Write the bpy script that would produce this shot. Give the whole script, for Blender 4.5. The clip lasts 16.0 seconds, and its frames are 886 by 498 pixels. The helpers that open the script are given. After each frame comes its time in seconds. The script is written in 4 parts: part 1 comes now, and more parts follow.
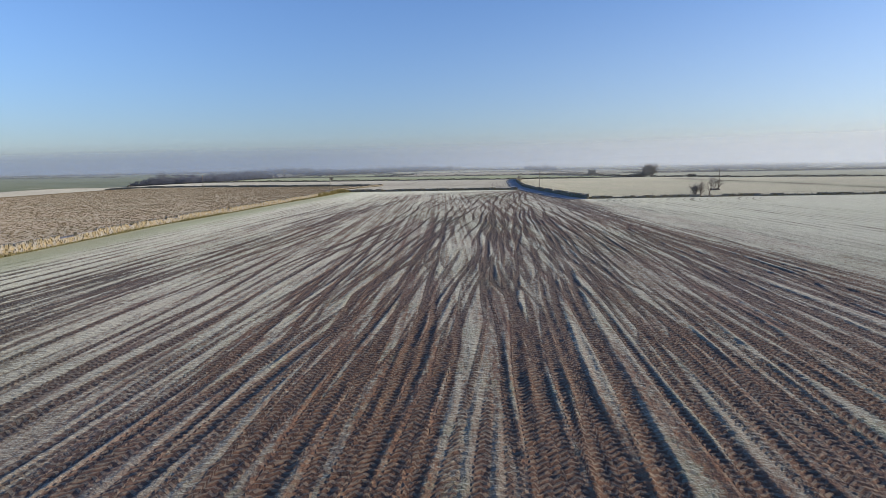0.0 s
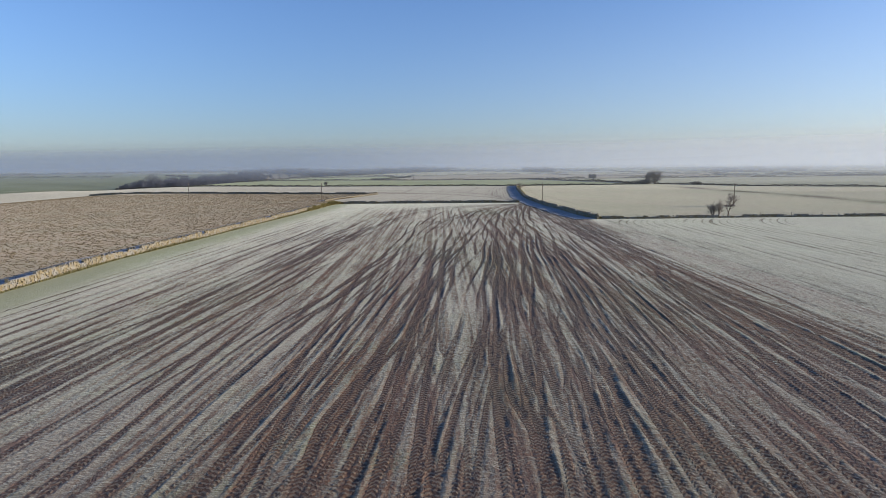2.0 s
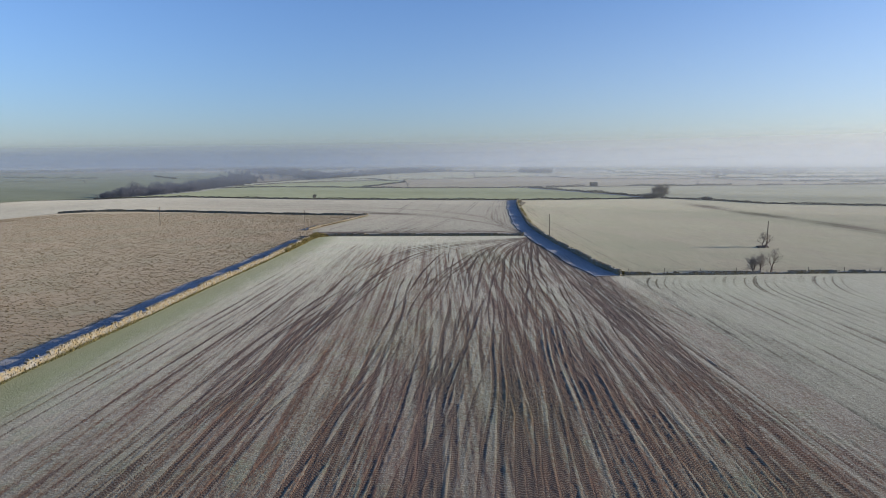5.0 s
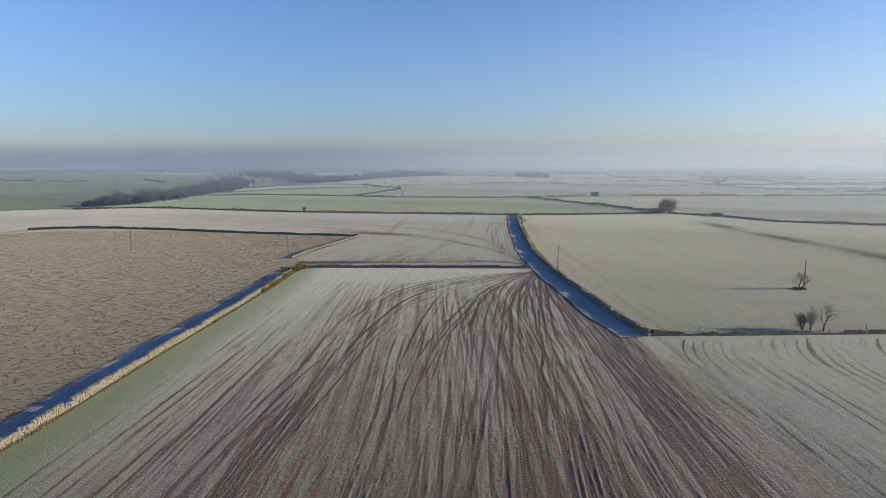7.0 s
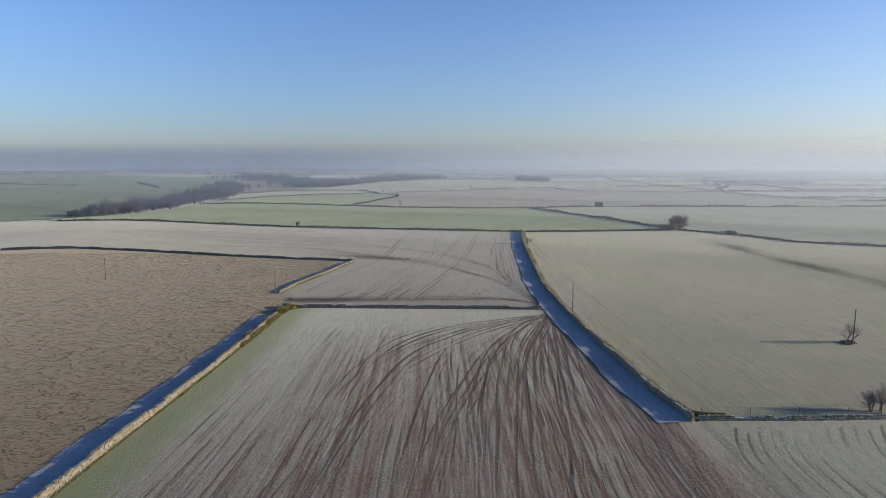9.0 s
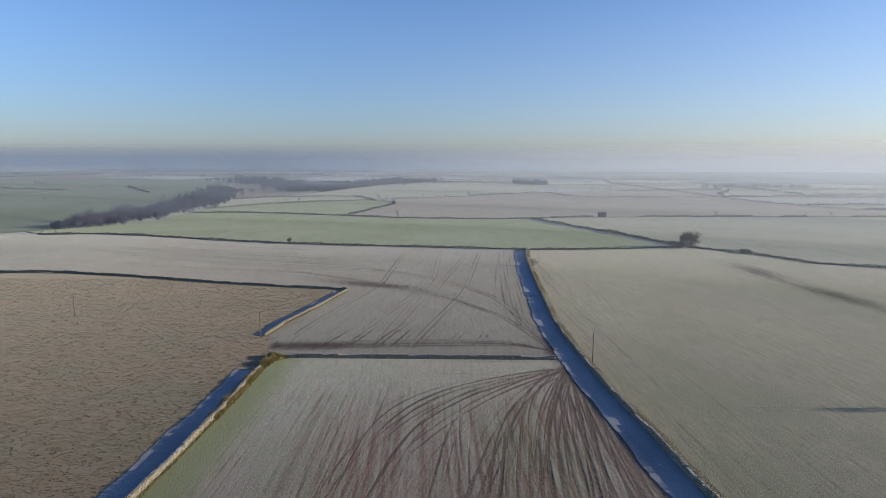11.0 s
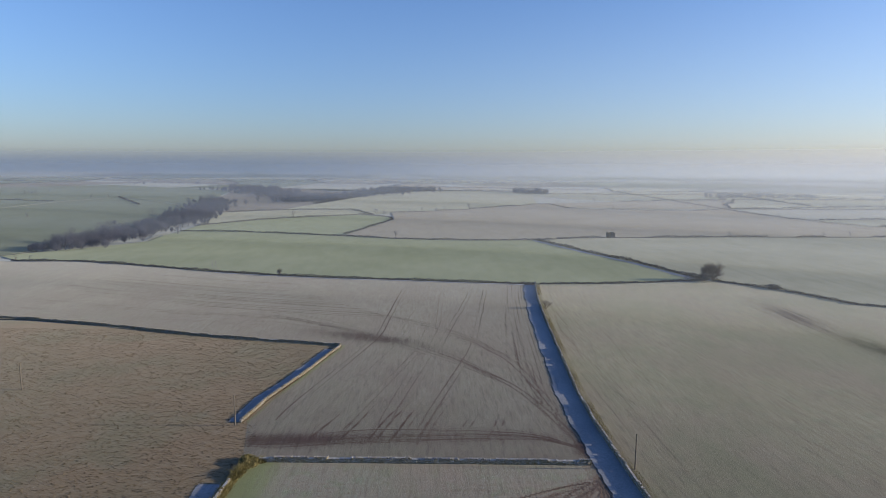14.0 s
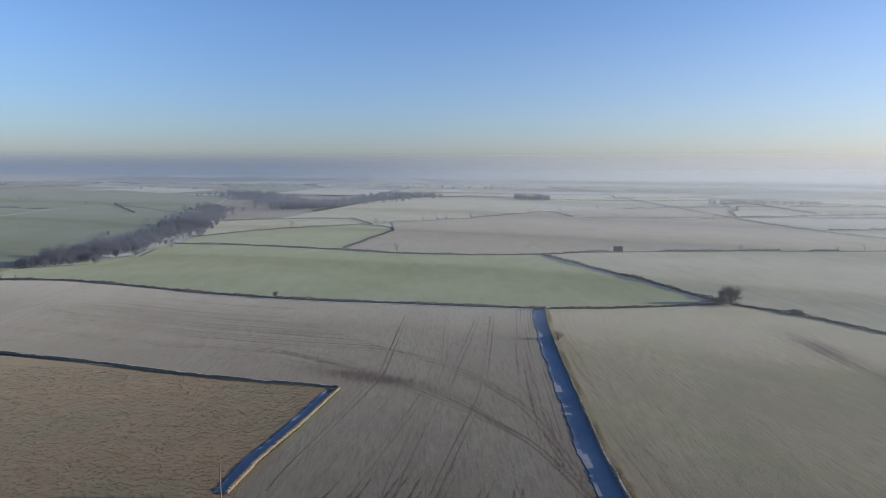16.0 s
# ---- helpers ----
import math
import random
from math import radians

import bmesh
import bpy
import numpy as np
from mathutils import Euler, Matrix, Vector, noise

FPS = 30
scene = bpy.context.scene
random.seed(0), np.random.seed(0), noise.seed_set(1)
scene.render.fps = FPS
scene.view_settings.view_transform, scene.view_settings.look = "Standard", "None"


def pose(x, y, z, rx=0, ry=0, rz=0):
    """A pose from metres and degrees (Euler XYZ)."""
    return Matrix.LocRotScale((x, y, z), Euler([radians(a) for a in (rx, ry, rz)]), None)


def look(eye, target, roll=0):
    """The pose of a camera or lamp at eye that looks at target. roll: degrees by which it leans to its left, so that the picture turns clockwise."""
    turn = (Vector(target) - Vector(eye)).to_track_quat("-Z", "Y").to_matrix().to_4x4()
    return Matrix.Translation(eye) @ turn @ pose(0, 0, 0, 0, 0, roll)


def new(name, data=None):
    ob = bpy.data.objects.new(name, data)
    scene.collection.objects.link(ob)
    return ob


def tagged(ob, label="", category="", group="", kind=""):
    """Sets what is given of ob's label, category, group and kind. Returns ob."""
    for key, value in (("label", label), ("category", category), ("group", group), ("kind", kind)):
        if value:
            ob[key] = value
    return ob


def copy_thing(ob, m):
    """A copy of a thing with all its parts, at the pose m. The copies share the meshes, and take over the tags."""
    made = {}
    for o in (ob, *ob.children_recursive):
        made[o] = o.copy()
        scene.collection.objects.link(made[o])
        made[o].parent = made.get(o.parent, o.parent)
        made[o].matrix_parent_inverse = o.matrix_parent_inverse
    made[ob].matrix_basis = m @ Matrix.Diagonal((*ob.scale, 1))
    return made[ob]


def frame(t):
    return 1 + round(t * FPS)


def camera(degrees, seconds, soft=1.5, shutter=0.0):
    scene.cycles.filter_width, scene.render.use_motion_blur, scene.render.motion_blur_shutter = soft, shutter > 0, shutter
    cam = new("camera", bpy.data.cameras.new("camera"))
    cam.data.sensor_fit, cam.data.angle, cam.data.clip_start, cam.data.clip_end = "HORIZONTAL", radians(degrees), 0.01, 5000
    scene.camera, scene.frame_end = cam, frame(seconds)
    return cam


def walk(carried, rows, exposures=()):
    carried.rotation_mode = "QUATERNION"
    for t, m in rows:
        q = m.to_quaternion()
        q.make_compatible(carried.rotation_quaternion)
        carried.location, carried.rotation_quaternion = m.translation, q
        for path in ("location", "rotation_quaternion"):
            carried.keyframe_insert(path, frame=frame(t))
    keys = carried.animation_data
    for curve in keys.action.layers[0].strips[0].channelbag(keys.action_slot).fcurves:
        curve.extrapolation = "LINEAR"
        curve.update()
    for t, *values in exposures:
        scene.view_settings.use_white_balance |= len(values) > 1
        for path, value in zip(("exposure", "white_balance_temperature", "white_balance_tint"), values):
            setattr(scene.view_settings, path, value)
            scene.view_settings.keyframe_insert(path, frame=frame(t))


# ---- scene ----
cam = camera(71.22, 16.0, 0.8)
PATH = [
    (0.0, look((0.01, -0.00, 10.53), (0.03, 99.13, -2.63), -0.96)),
    (0.5, look((-0.05, 3.54, 11.42), (0.11, 102.67, -1.75), -0.86)),
    (1.0, look((-0.10, 7.22, 12.50), (0.19, 106.34, -0.70), -0.76)),
    (1.5, look((-0.12, 11.13, 13.89), (0.27, 110.25, 0.64), -0.66)),
    (2.0, look((-0.11, 15.30, 15.49), (0.42, 114.41, 2.18), -0.59)),
    (2.5, look((-0.07, 19.70, 17.17), (0.65, 118.80, 3.81), -0.55)),
    (3.0, look((0.01, 24.12, 19.04), (0.86, 123.21, 5.61), -0.54)),
    (3.5, look((0.11, 28.41, 21.17), (0.96, 127.48, 7.66), -0.56)),
    (4.0, look((0.14, 32.86, 23.45), (1.01, 131.92, 9.80), -0.55)),
    (4.5, look((0.03, 37.79, 25.70), (1.07, 136.83, 11.86), -0.49)),
    (5.0, look((-0.14, 43.21, 27.89), (1.19, 142.21, 13.85), -0.40)),
    (5.5, look((-0.24, 49.03, 29.98), (1.36, 148.01, 15.83), -0.30)),
    (6.0, look((-0.23, 55.12, 31.99), (1.57, 154.10, 17.84), -0.22)),
    (6.5, look((-0.19, 61.24, 33.96), (1.74, 160.23, 19.90), -0.16)),
    (7.0, look((-0.29, 67.11, 35.98), (1.77, 166.10, 21.99), -0.09)),
    (7.5, look((-0.61, 72.55, 38.11), (1.60, 171.54, 24.12), -0.00)),
    (8.0, look((-0.95, 77.85, 40.35), (1.37, 176.84, 26.34), 0.07)),
    (8.5, look((-1.14, 83.30, 42.68), (1.23, 182.29, 28.68), 0.11)),
    (9.0, look((-1.33, 88.81, 45.05), (1.09, 187.79, 31.02), 0.13)),
    (9.5, look((-1.72, 94.25, 47.40), (0.85, 193.22, 33.29), 0.15)),
    (10.0, look((-2.25, 99.68, 49.69), (0.55, 198.63, 35.49), 0.18)),
    (10.5, look((-2.78, 105.23, 51.91), (0.22, 204.17, 37.69), 0.20)),
    (11.0, look((-3.23, 110.95, 54.06), (-0.10, 209.89, 39.91), 0.21)),
    (11.5, look((-3.61, 116.70, 56.18), (-0.39, 215.66, 42.17), 0.23)),
    (12.0, look((-3.97, 122.30, 58.35), (-0.68, 221.28, 44.45), 0.26)),
    (12.5, look((-4.33, 127.62, 60.62), (-0.96, 226.60, 46.75), 0.30)),
    (13.0, look((-4.66, 132.77, 62.93), (-1.22, 231.74, 49.08), 0.33)),
    (13.5, look((-4.94, 137.85, 65.23), (-1.44, 236.84, 51.46), 0.32)),
    (14.0, look((-5.21, 142.79, 67.54), (-1.67, 241.78, 53.85), 0.28)),
    (14.5, look((-5.53, 147.49, 69.84), (-1.98, 246.49, 56.22), 0.25)),
    (15.0, look((-6.01, 152.17, 72.06), (-2.44, 251.18, 58.50), 0.25)),
    (15.5, look((-6.73, 157.03, 74.12), (-3.11, 256.06, 60.65), 0.27)),
    (16.0, look((-7.59, 162.02, 76.07), (-3.91, 261.06, 62.72), 0.32)),
]
walk(cam, PATH, [(0.0, 0.33, 6000, 24), (3.0, 0.27, 6000, 23), (16.0, 0.27, 6000, 24)])

# ---- light ----
SUN_UP = 12.2
world = bpy.data.worlds.new("sky")
scene.world = world
world.use_nodes = True
wn = world.node_tree.nodes
sky = wn.new("ShaderNodeTexSky")
sky.sky_type = "NISHITA"
sky.sun_disc = False
sky.sun_elevation = radians(SUN_UP)
sky.sun_rotation = radians(92.5)
sky.altitude = 200
sky.air_density, sky.dust_density, sky.ozone_density = 1.0, 0.9, 4.0
wn["Background"].inputs["Strength"].default_value = 0.15
world.node_tree.links.new(sky.outputs[0], wn["Background"].inputs["Color"])

sun = new("sun", bpy.data.lights.new("sun", "SUN"))
sun.data.energy, sun.data.angle, sun.data.color = 5.0, radians(0.6), (0.98, 0.84, 0.56)
sun.matrix_world = look((500, -22, 500 * math.tan(radians(SUN_UP))), (0, 0, 0))


# ---- materials ----
def ramp01(x, a, b):
    """0 below a, 1 above b, smooth between."""
    q = np.clip((x - a) / (b - a), 0, 1)
    return q * q * (3 - 2 * q)


class Mat:
    """A small builder for node materials."""

    def __init__(self, name, rough=0.9, specular=0.2):
        self.mat = bpy.data.materials.new(name)
        self.mat.use_nodes = True
        self.tree = self.mat.node_tree
        self.bsdf = self.tree.nodes["Principled BSDF"]
        self.bsdf.inputs["Roughness"].default_value = rough
        self.bsdf.inputs["Specular IOR Level"].default_value = specular
        self.bsdf.inputs["Sheen Roughness"].default_value = 0.42
        self.place = self.node("ShaderNodeNewGeometry").outputs["Position"]

    def node(self, kind):
        return self.tree.nodes.new(kind)

    def link(self, a, b):
        if isinstance(a, (int, float)):
            b.default_value = a
        elif isinstance(a, tuple):
            b.default_value = (*a, 1.0) if len(a) == 3 else a
        else:
            self.tree.links.new(a, b)

    def noise(self, size, stretch=(1, 1, 1), detail=3.0, rough=0.55, turn=0.0, source=None):
        """Noise whose lumps measure about size metres."""
        m = self.node("ShaderNodeMapping")
        m.inputs["Scale"].default_value = stretch
        m.inputs["Rotation"].default_value = (0, 0, radians(turn))
        self.link(source or self.place, m.inputs["Vector"])
        n = self.node("ShaderNodeTexNoise")
        n.inputs["Scale"].default_value = 1.0 / size
        n.inputs["Detail"].default_value = detail
        n.inputs["Roughness"].default_value = rough
        self.link(m.outputs[0], n.inputs["Vector"])
        return n.outputs[0]

    def step(self, value, a, b, lo=0.0, hi=1.0):
        m = self.node("ShaderNodeMapRange")
        m.interpolation_type = "SMOOTHSTEP"
        self.link(value, m.inputs["Value"])
        for key, v in (("From Min", a), ("From Max", b), ("To Min", lo), ("To Max", hi)):
            m.inputs[key].default_value = v
        return m.outputs[0]

    def math(self, op, a, b=0.0):
        m = self.node("ShaderNodeMath")
        m.operation = op
        self.link(a, m.inputs[0])
        self.link(b, m.inputs[1])
        return m.outputs[0]

    def mix(self, f, a, b):
        m = self.node("ShaderNodeMix")
        m.data_type = "RGBA"
        self.link(f, m.inputs[0])
        self.link(a, m.inputs[6])
        self.link(b, m.inputs[7])
        return m.outputs[2]

    def attr(self, name):
        a = self.node("ShaderNodeAttribute")
        a.attribute_name = name
        return a.outputs["Fac"]

    def island(self):
        return self.node("ShaderNodeNewGeometry").outputs["Random Per Island"]

    def bump(self, height, metres, strength=1.0):
        b = self.node("ShaderNodeBump")
        b.inputs["Strength"].default_value = strength
        b.inputs["Distance"].default_value = metres
        self.link(height, b.inputs["Height"])
        self.link(b.outputs[0], self.bsdf.inputs["Normal"])

    def colour(self, c):
        self.link(c, self.bsdf.inputs["Base Color"])
        return self.mat


def field_mat(name, grass, frost, amount, bare=(0.16, 0.11, 0.075), bare_amount=0.25, turn=0.0, streak=0.5, relief=0.06):
    """Frosted grass or young crop: grass and frost in patches, faint drill lines, worn bare places."""
    m = Mat(name)
    big = m.noise(70, detail=3)
    mid = m.noise(9, (1, 0.35, 1), 3, turn=turn)
    fine = m.noise(0.5, detail=2, rough=0.7)
    lines = m.noise(2.4, (1, 0.012, 1), 2, turn=turn)
    f = m.math("ADD", m.math("MULTIPLY", big, 0.45), m.math("MULTIPLY", mid, 0.35))
    f = m.math("ADD", f, m.math("MULTIPLY", fine, 0.35))
    f = m.math("ADD", f, m.math("MULTIPLY", m.step(lines, 0.35, 0.65), 0.12 * streak))
    c = m.mix(m.step(f, 0.48 - 0.3 * amount, 1.02 - 0.3 * amount), grass, frost)
    worn = m.step(m.noise(28, (1, 0.4, 1), 4, turn=turn), 0.56, 0.74, 0.0, bare_amount)
    c = m.mix(worn, c, bare)
    dark = m.step(lines, 0.62, 0.72, 0.0, 0.22 * streak)
    c = m.mix(dark, c, bare)
    m.bsdf.inputs["Sheen Weight"].default_value = 0.22
    m.bsdf.inputs["Sheen Tint"].default_value = (*(min(1.0, 1.6 * v) for v in frost), 1)
    m.bump(fine, relief)
    return m.colour(c)


M_GROUND = field_mat("frosted_land", (0.13, 0.145, 0.105), (0.29, 0.31, 0.28), 0.7, bare_amount=0.3)
M_GREEN = field_mat("frosted_green_winter_crop", (0.136, 0.162, 0.075), (0.236, 0.262, 0.162), 0.6, bare_amount=0.05, streak=0.2)
M_PALE = field_mat("frosted_pale_grass", (0.158, 0.163, 0.1), (0.283, 0.292, 0.214), 0.6, bare_amount=0.1)
M_PINK = field_mat("frosted_stubble_soil", (0.155, 0.138, 0.095), (0.25, 0.24, 0.185), 0.6, bare_amount=0.1)
M_SCRUB = field_mat("rough_valley_grass", (0.105, 0.098, 0.068), (0.175, 0.168, 0.14), 0.5, bare_amount=0.3)
M_WHITE = field_mat("white_frosted_grass", (0.17, 0.18, 0.14), (0.285, 0.30, 0.26), 0.7, bare_amount=0.1)
M_HILL = field_mat("green_hill_pasture", (0.082, 0.108, 0.052), (0.14, 0.16, 0.115), 0.45, bare_amount=0.1)


def pasture_mat():
    """Rough brown grazing with frost between the tufts."""
    m = Mat("rough_brown_pasture")
    big = m.noise(90, detail=3)
    tuft = m.noise(0.5, (1, 1.5, 1), 3, rough=0.65)
    patch = m.noise(6, (1, 1.6, 1), 4)
    c = m.mix(m.step(big, 0.35, 0.65), (0.165, 0.111, 0.057), (0.132, 0.104, 0.052))
    c = m.mix(m.step(m.noise(22, detail=3), 0.45, 0.65, 0, 0.6), c, (0.105, 0.106, 0.052))
    frost = m.math("ADD", m.math("MULTIPLY", tuft, 0.6), m.math("MULTIPLY", patch, 0.5))
    c = m.mix(m.step(frost, 0.5, 0.85, 0, 0.75), c, (0.195, 0.176, 0.122))
    m.bsdf.inputs["Sheen Weight"].default_value = 0.42
    m.bsdf.inputs["Sheen Tint"].default_value = (0.42, 0.405, 0.345, 1)
    m.bump(m.noise(0.55, (0.75, 1.35, 1), 3, rough=0.6), 0.13)
    return m.colour(c)


LUG = 2 * math.pi / 0.40  # one tyre lug every 40 cm


def soil_mat(name, soil_a, soil_b, grass_a, grass_b, frost, wear=1.0, lugs=0.42, turn=0.0, sheen=0.7, rime=1.6, patchy=0.4):
    """Wheel-rutted land: frost left standing between the ruts, brown soil where wheels have run, lugs pressed into it."""
    m = Mat(name)
    bare = m.math("MULTIPLY", m.attr("bare"), wear)
    lat = m.attr("lat")
    sep = m.node("ShaderNodeSeparateXYZ")
    m.link(m.place, sep.inputs[0])
    clod = m.noise(0.28, detail=3, rough=0.7)
    fine = m.noise(0.7, (1, 0.12, 1), 3, turn=turn)
    mid = m.noise(1.9, (1, 0.25, 1), 4, turn=turn)
    big = m.noise(26, (1, 0.4, 1), 3, turn=turn)
    soil = m.mix(m.step(big, 0.38, 0.64), soil_a, soil_b)
    soil = m.mix(m.step(clod, 0.4, 0.75, 0, 0.6), soil, tuple(1.7 * v for v in soil_a))
    grass = m.mix(m.step(m.noise(5, detail=3), 0.45, 0.72), grass_a, grass_b)
    speck = m.noise(0.17, detail=3, rough=0.8)
    cover = m.math("ADD", m.math("MULTIPLY", m.step(speck, 0.3, 0.7), 0.45), m.math("ADD", m.math("MULTIPLY", mid, 0.3), m.math("MULTIPLY", fine, 0.3)))
    cover = m.math("ADD", cover, m.math("MULTIPLY", m.math("SUBTRACT", big, 0.5), 0.25))
    top = m.mix(m.step(cover, 0.42, 0.82), grass, frost)
    green = m.step(m.math("ADD", m.attr("green"), m.math("MULTIPLY", m.math("SUBTRACT", mid, 0.5), 0.6)), 0.0, 0.95, 0, 1.0)
    top = m.mix(green, top, (0.17, 0.2, 0.075))
    streak = m.math("ADD", m.noise(0.8, (1, 0.012, 1), 3, turn=turn), m.math("MULTIPLY", m.noise(2.6, (1, 0.010, 1), 2, turn=turn), 0.6))
    pull = m.math("MULTIPLY", m.math("SUBTRACT", streak, 0.72), m.math("MULTIPLY", m.attr("traffic"), 1.35))
    worn = m.math("ADD", m.math("ADD", bare, pull), m.math("MULTIPLY", m.math("SUBTRACT", mid, 0.5), 0.6))
    worn = m.math("ADD", worn, m.math("ADD", m.math("MULTIPLY", m.math("SUBTRACT", speck, 0.5), 1.35), m.math("MULTIPLY", m.math("SUBTRACT", m.noise(0.4, (1, 0.6, 1), 3, rough=0.75), 0.5), 1.3)))
    c = m.mix(m.step(worn, 0.12, 0.9), top, soil)
    patch = m.noise(26, (1, 0.45, 1), 5, rough=0.65, turn=turn)
    c = m.mix(m.step(patch, 0.38, 0.64, 0, 0.55), c, tuple(1.5 * v for v in soil_b))
    grit = m.noise(1.0, (1, 0.1, 1), 5, rough=0.8, turn=turn)
    c = m.mix(m.step(grit, 0.46, 0.66, 0, 0.55), c, tuple(0.7 * v for v in soil_b))
    meadow = m.noise(47, (1, 0.6, 1), 4, rough=0.6)
    c = m.mix(m.step(meadow, 0.46, 0.66, 0, patchy), c, tuple(0.9 * v for v in grass_b))
    c = m.mix(m.math("MULTIPLY", green, 0.7), c, (0.17, 0.195, 0.072))
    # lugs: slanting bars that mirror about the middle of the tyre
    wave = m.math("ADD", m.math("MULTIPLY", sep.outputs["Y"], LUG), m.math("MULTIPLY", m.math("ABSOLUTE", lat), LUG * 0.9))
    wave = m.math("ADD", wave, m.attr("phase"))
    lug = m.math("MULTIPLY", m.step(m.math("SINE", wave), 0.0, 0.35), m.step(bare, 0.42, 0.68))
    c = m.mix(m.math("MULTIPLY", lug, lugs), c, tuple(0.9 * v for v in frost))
    # hollows between the bars are painted darker, as shade lies in them
    pit_shade = m.math("MULTIPLY", m.step(m.math("SINE", wave), 0.0, -0.4), m.step(bare, 0.42, 0.68))
    c = m.mix(m.math("MULTIPLY", pit_shade, 1.3 * lugs), c, tuple(0.45 * v for v in soil_b))
    h = m.math("ADD", m.math("MULTIPLY", lug, 0.8 if lugs else 0.0), clod)
    m.link(m.math("MULTIPLY", m.step(worn, 0.75, 0.2), m.math("SUBTRACT", sheen, m.math("MULTIPLY", green, 0.55 * sheen))), m.bsdf.inputs["Sheen Weight"])
    m.bsdf.inputs["Sheen Tint"].default_value = (*(min(1.0, rime * v * k) for v, k in zip(frost, (0.95, 1.0, 1.14))), 1)
    m.bump(h, 0.10)
    return m.colour(c)


def wall_mat():
    m = Mat("weathered_limestone")
    r = m.island()
    c = m.mix(r, (0.15, 0.125, 0.066), (0.27, 0.225, 0.135))
    c = m.mix(m.step(m.noise(0.3), 0.5, 0.7), c, (0.17, 0.17, 0.13))
    # bluish frost patches, also carrying the blue of the lane wall's shade
    c = m.mix(m.step(m.noise(0.9), 0.4, 0.66, 0, 0.6), c, (0.25, 0.27, 0.28))
    up = m.node("ShaderNodeSeparateXYZ")
    m.link(m.node("ShaderNodeNewGeometry").outputs["Normal"], up.inputs[0])
    rime = m.math("MULTIPLY", m.step(up.outputs["Z"], 0.45, 0.8), m.step(m.noise(0.5), 0.38, 0.6, 0.2, 0.9))
    c = m.mix(rime, c, (0.5, 0.5, 0.46))
    m.bump(m.noise(0.08), 0.03)
    return m.colour(c)


def tint_mat(name, a, b, size=0.6, rough=0.9):
    """Two tones, mixed by piece and by noise."""
    m = Mat(name, rough)
    c = m.mix(m.island(), a, b)
    c = m.mix(m.step(m.noise(size), 0.4, 0.7, 0, 0.6), c, tuple(0.6 * v for v in a))
    return m.colour(c)


M_PASTURE, M_WALL = pasture_mat(), wall_mat()
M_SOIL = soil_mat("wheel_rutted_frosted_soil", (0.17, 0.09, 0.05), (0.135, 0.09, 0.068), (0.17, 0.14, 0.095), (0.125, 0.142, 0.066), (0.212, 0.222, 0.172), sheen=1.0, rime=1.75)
M_UPPER = soil_mat("frosted_brown_drilled_soil", (0.078, 0.046, 0.034), (0.068, 0.047, 0.037), (0.112, 0.095, 0.064), (0.11, 0.103, 0.063), (0.198, 0.196, 0.155), 1.3, 0.0, 8, 0.9, 1.35)
M_EAST = soil_mat("frosted_olive_pasture", (0.072, 0.057, 0.038), (0.095, 0.072, 0.055), (0.135, 0.127, 0.068), (0.102, 0.118, 0.06), (0.236, 0.23, 0.164), 1.0, 0.0, -6, 0.75, 1.6, 0.7)
M_STUBBLE = soil_mat("frosted_young_crop", (0.113, 0.093, 0.064), (0.103, 0.088, 0.065), (0.158, 0.147, 0.096), (0.138, 0.146, 0.078), (0.262, 0.27, 0.206), 0.95, 0.0, 4, 0.95, 1.55)
# frost colour leans to blue so the wall shadows on it read blue
M_HOAR_SHADE = field_mat("hoar_frost_shade_blue", (0.15, 0.165, 0.18), (0.30, 0.32, 0.345), 0.5, bare=(0.10, 0.10, 0.095), bare_amount=0.3, streak=0.0)
M_STRAW = tint_mat("dry_straw_grass", (0.125, 0.122, 0.05), (0.205, 0.185, 0.085))
M_TUFT = tint_mat("brown_tussock_grass", (0.125, 0.098, 0.058), (0.20, 0.158, 0.10))
M_BRAMBLE = tint_mat("olive_bramble_and_dead_grass", (0.16, 0.145, 0.055), (0.29, 0.245, 0.10))
M_BARK = tint_mat("grey_brown_bark", (0.16, 0.125, 0.095), (0.24, 0.195, 0.15))
M_TWIG = tint_mat("bare_winter_twigs", (0.20, 0.17, 0.14), (0.31, 0.27, 0.23))
# twigs darkened throughout for the shade on the hedges' near side
M_HEDGE = tint_mat("shade_dark_hedge_twigs", (0.042, 0.040, 0.036), (0.085, 0.078, 0.066))
# twig colour with the blue of haze and shade mixed in
M_WOOD_HAZE = tint_mat("haze_blue_woodland_twigs", (0.074, 0.084, 0.116), (0.115, 0.119, 0.14), 9)
M_EVERGREEN = tint_mat("dark_evergreen_leaves", (0.085, 0.08, 0.062), (0.15, 0.135, 0.105))
M_POLE = tint_mat("weathered_pole_timber", (0.13, 0.115, 0.095), (0.185, 0.165, 0.135))
M_CERAMIC = Mat("brown_glazed_ceramic", 0.25, 0.5).colour((0.12, 0.05, 0.03))


# ---- helpers for meshes ----
def terrain(x, y):
    """Height of the land: a level plateau, a shallow wooded valley to the west, falling away in the far distance."""
    x, y = np.asarray(x, float), np.asarray(y, float)
    axis = -335 + 110 * ramp01(y, 950, 1500)
    valley = -7 * np.exp(-(((x - axis) / 80) ** 2)) * ramp01(y, 480, 700)
    west = -9 * ramp01(-x, 190, 330) * ramp01(y, -200, 60) * (1 - ramp01(y, 430, 620))
    east = -6 * ramp01(y, 620, 1150) * ramp01(x, 60, 400)
    return valley + west + east


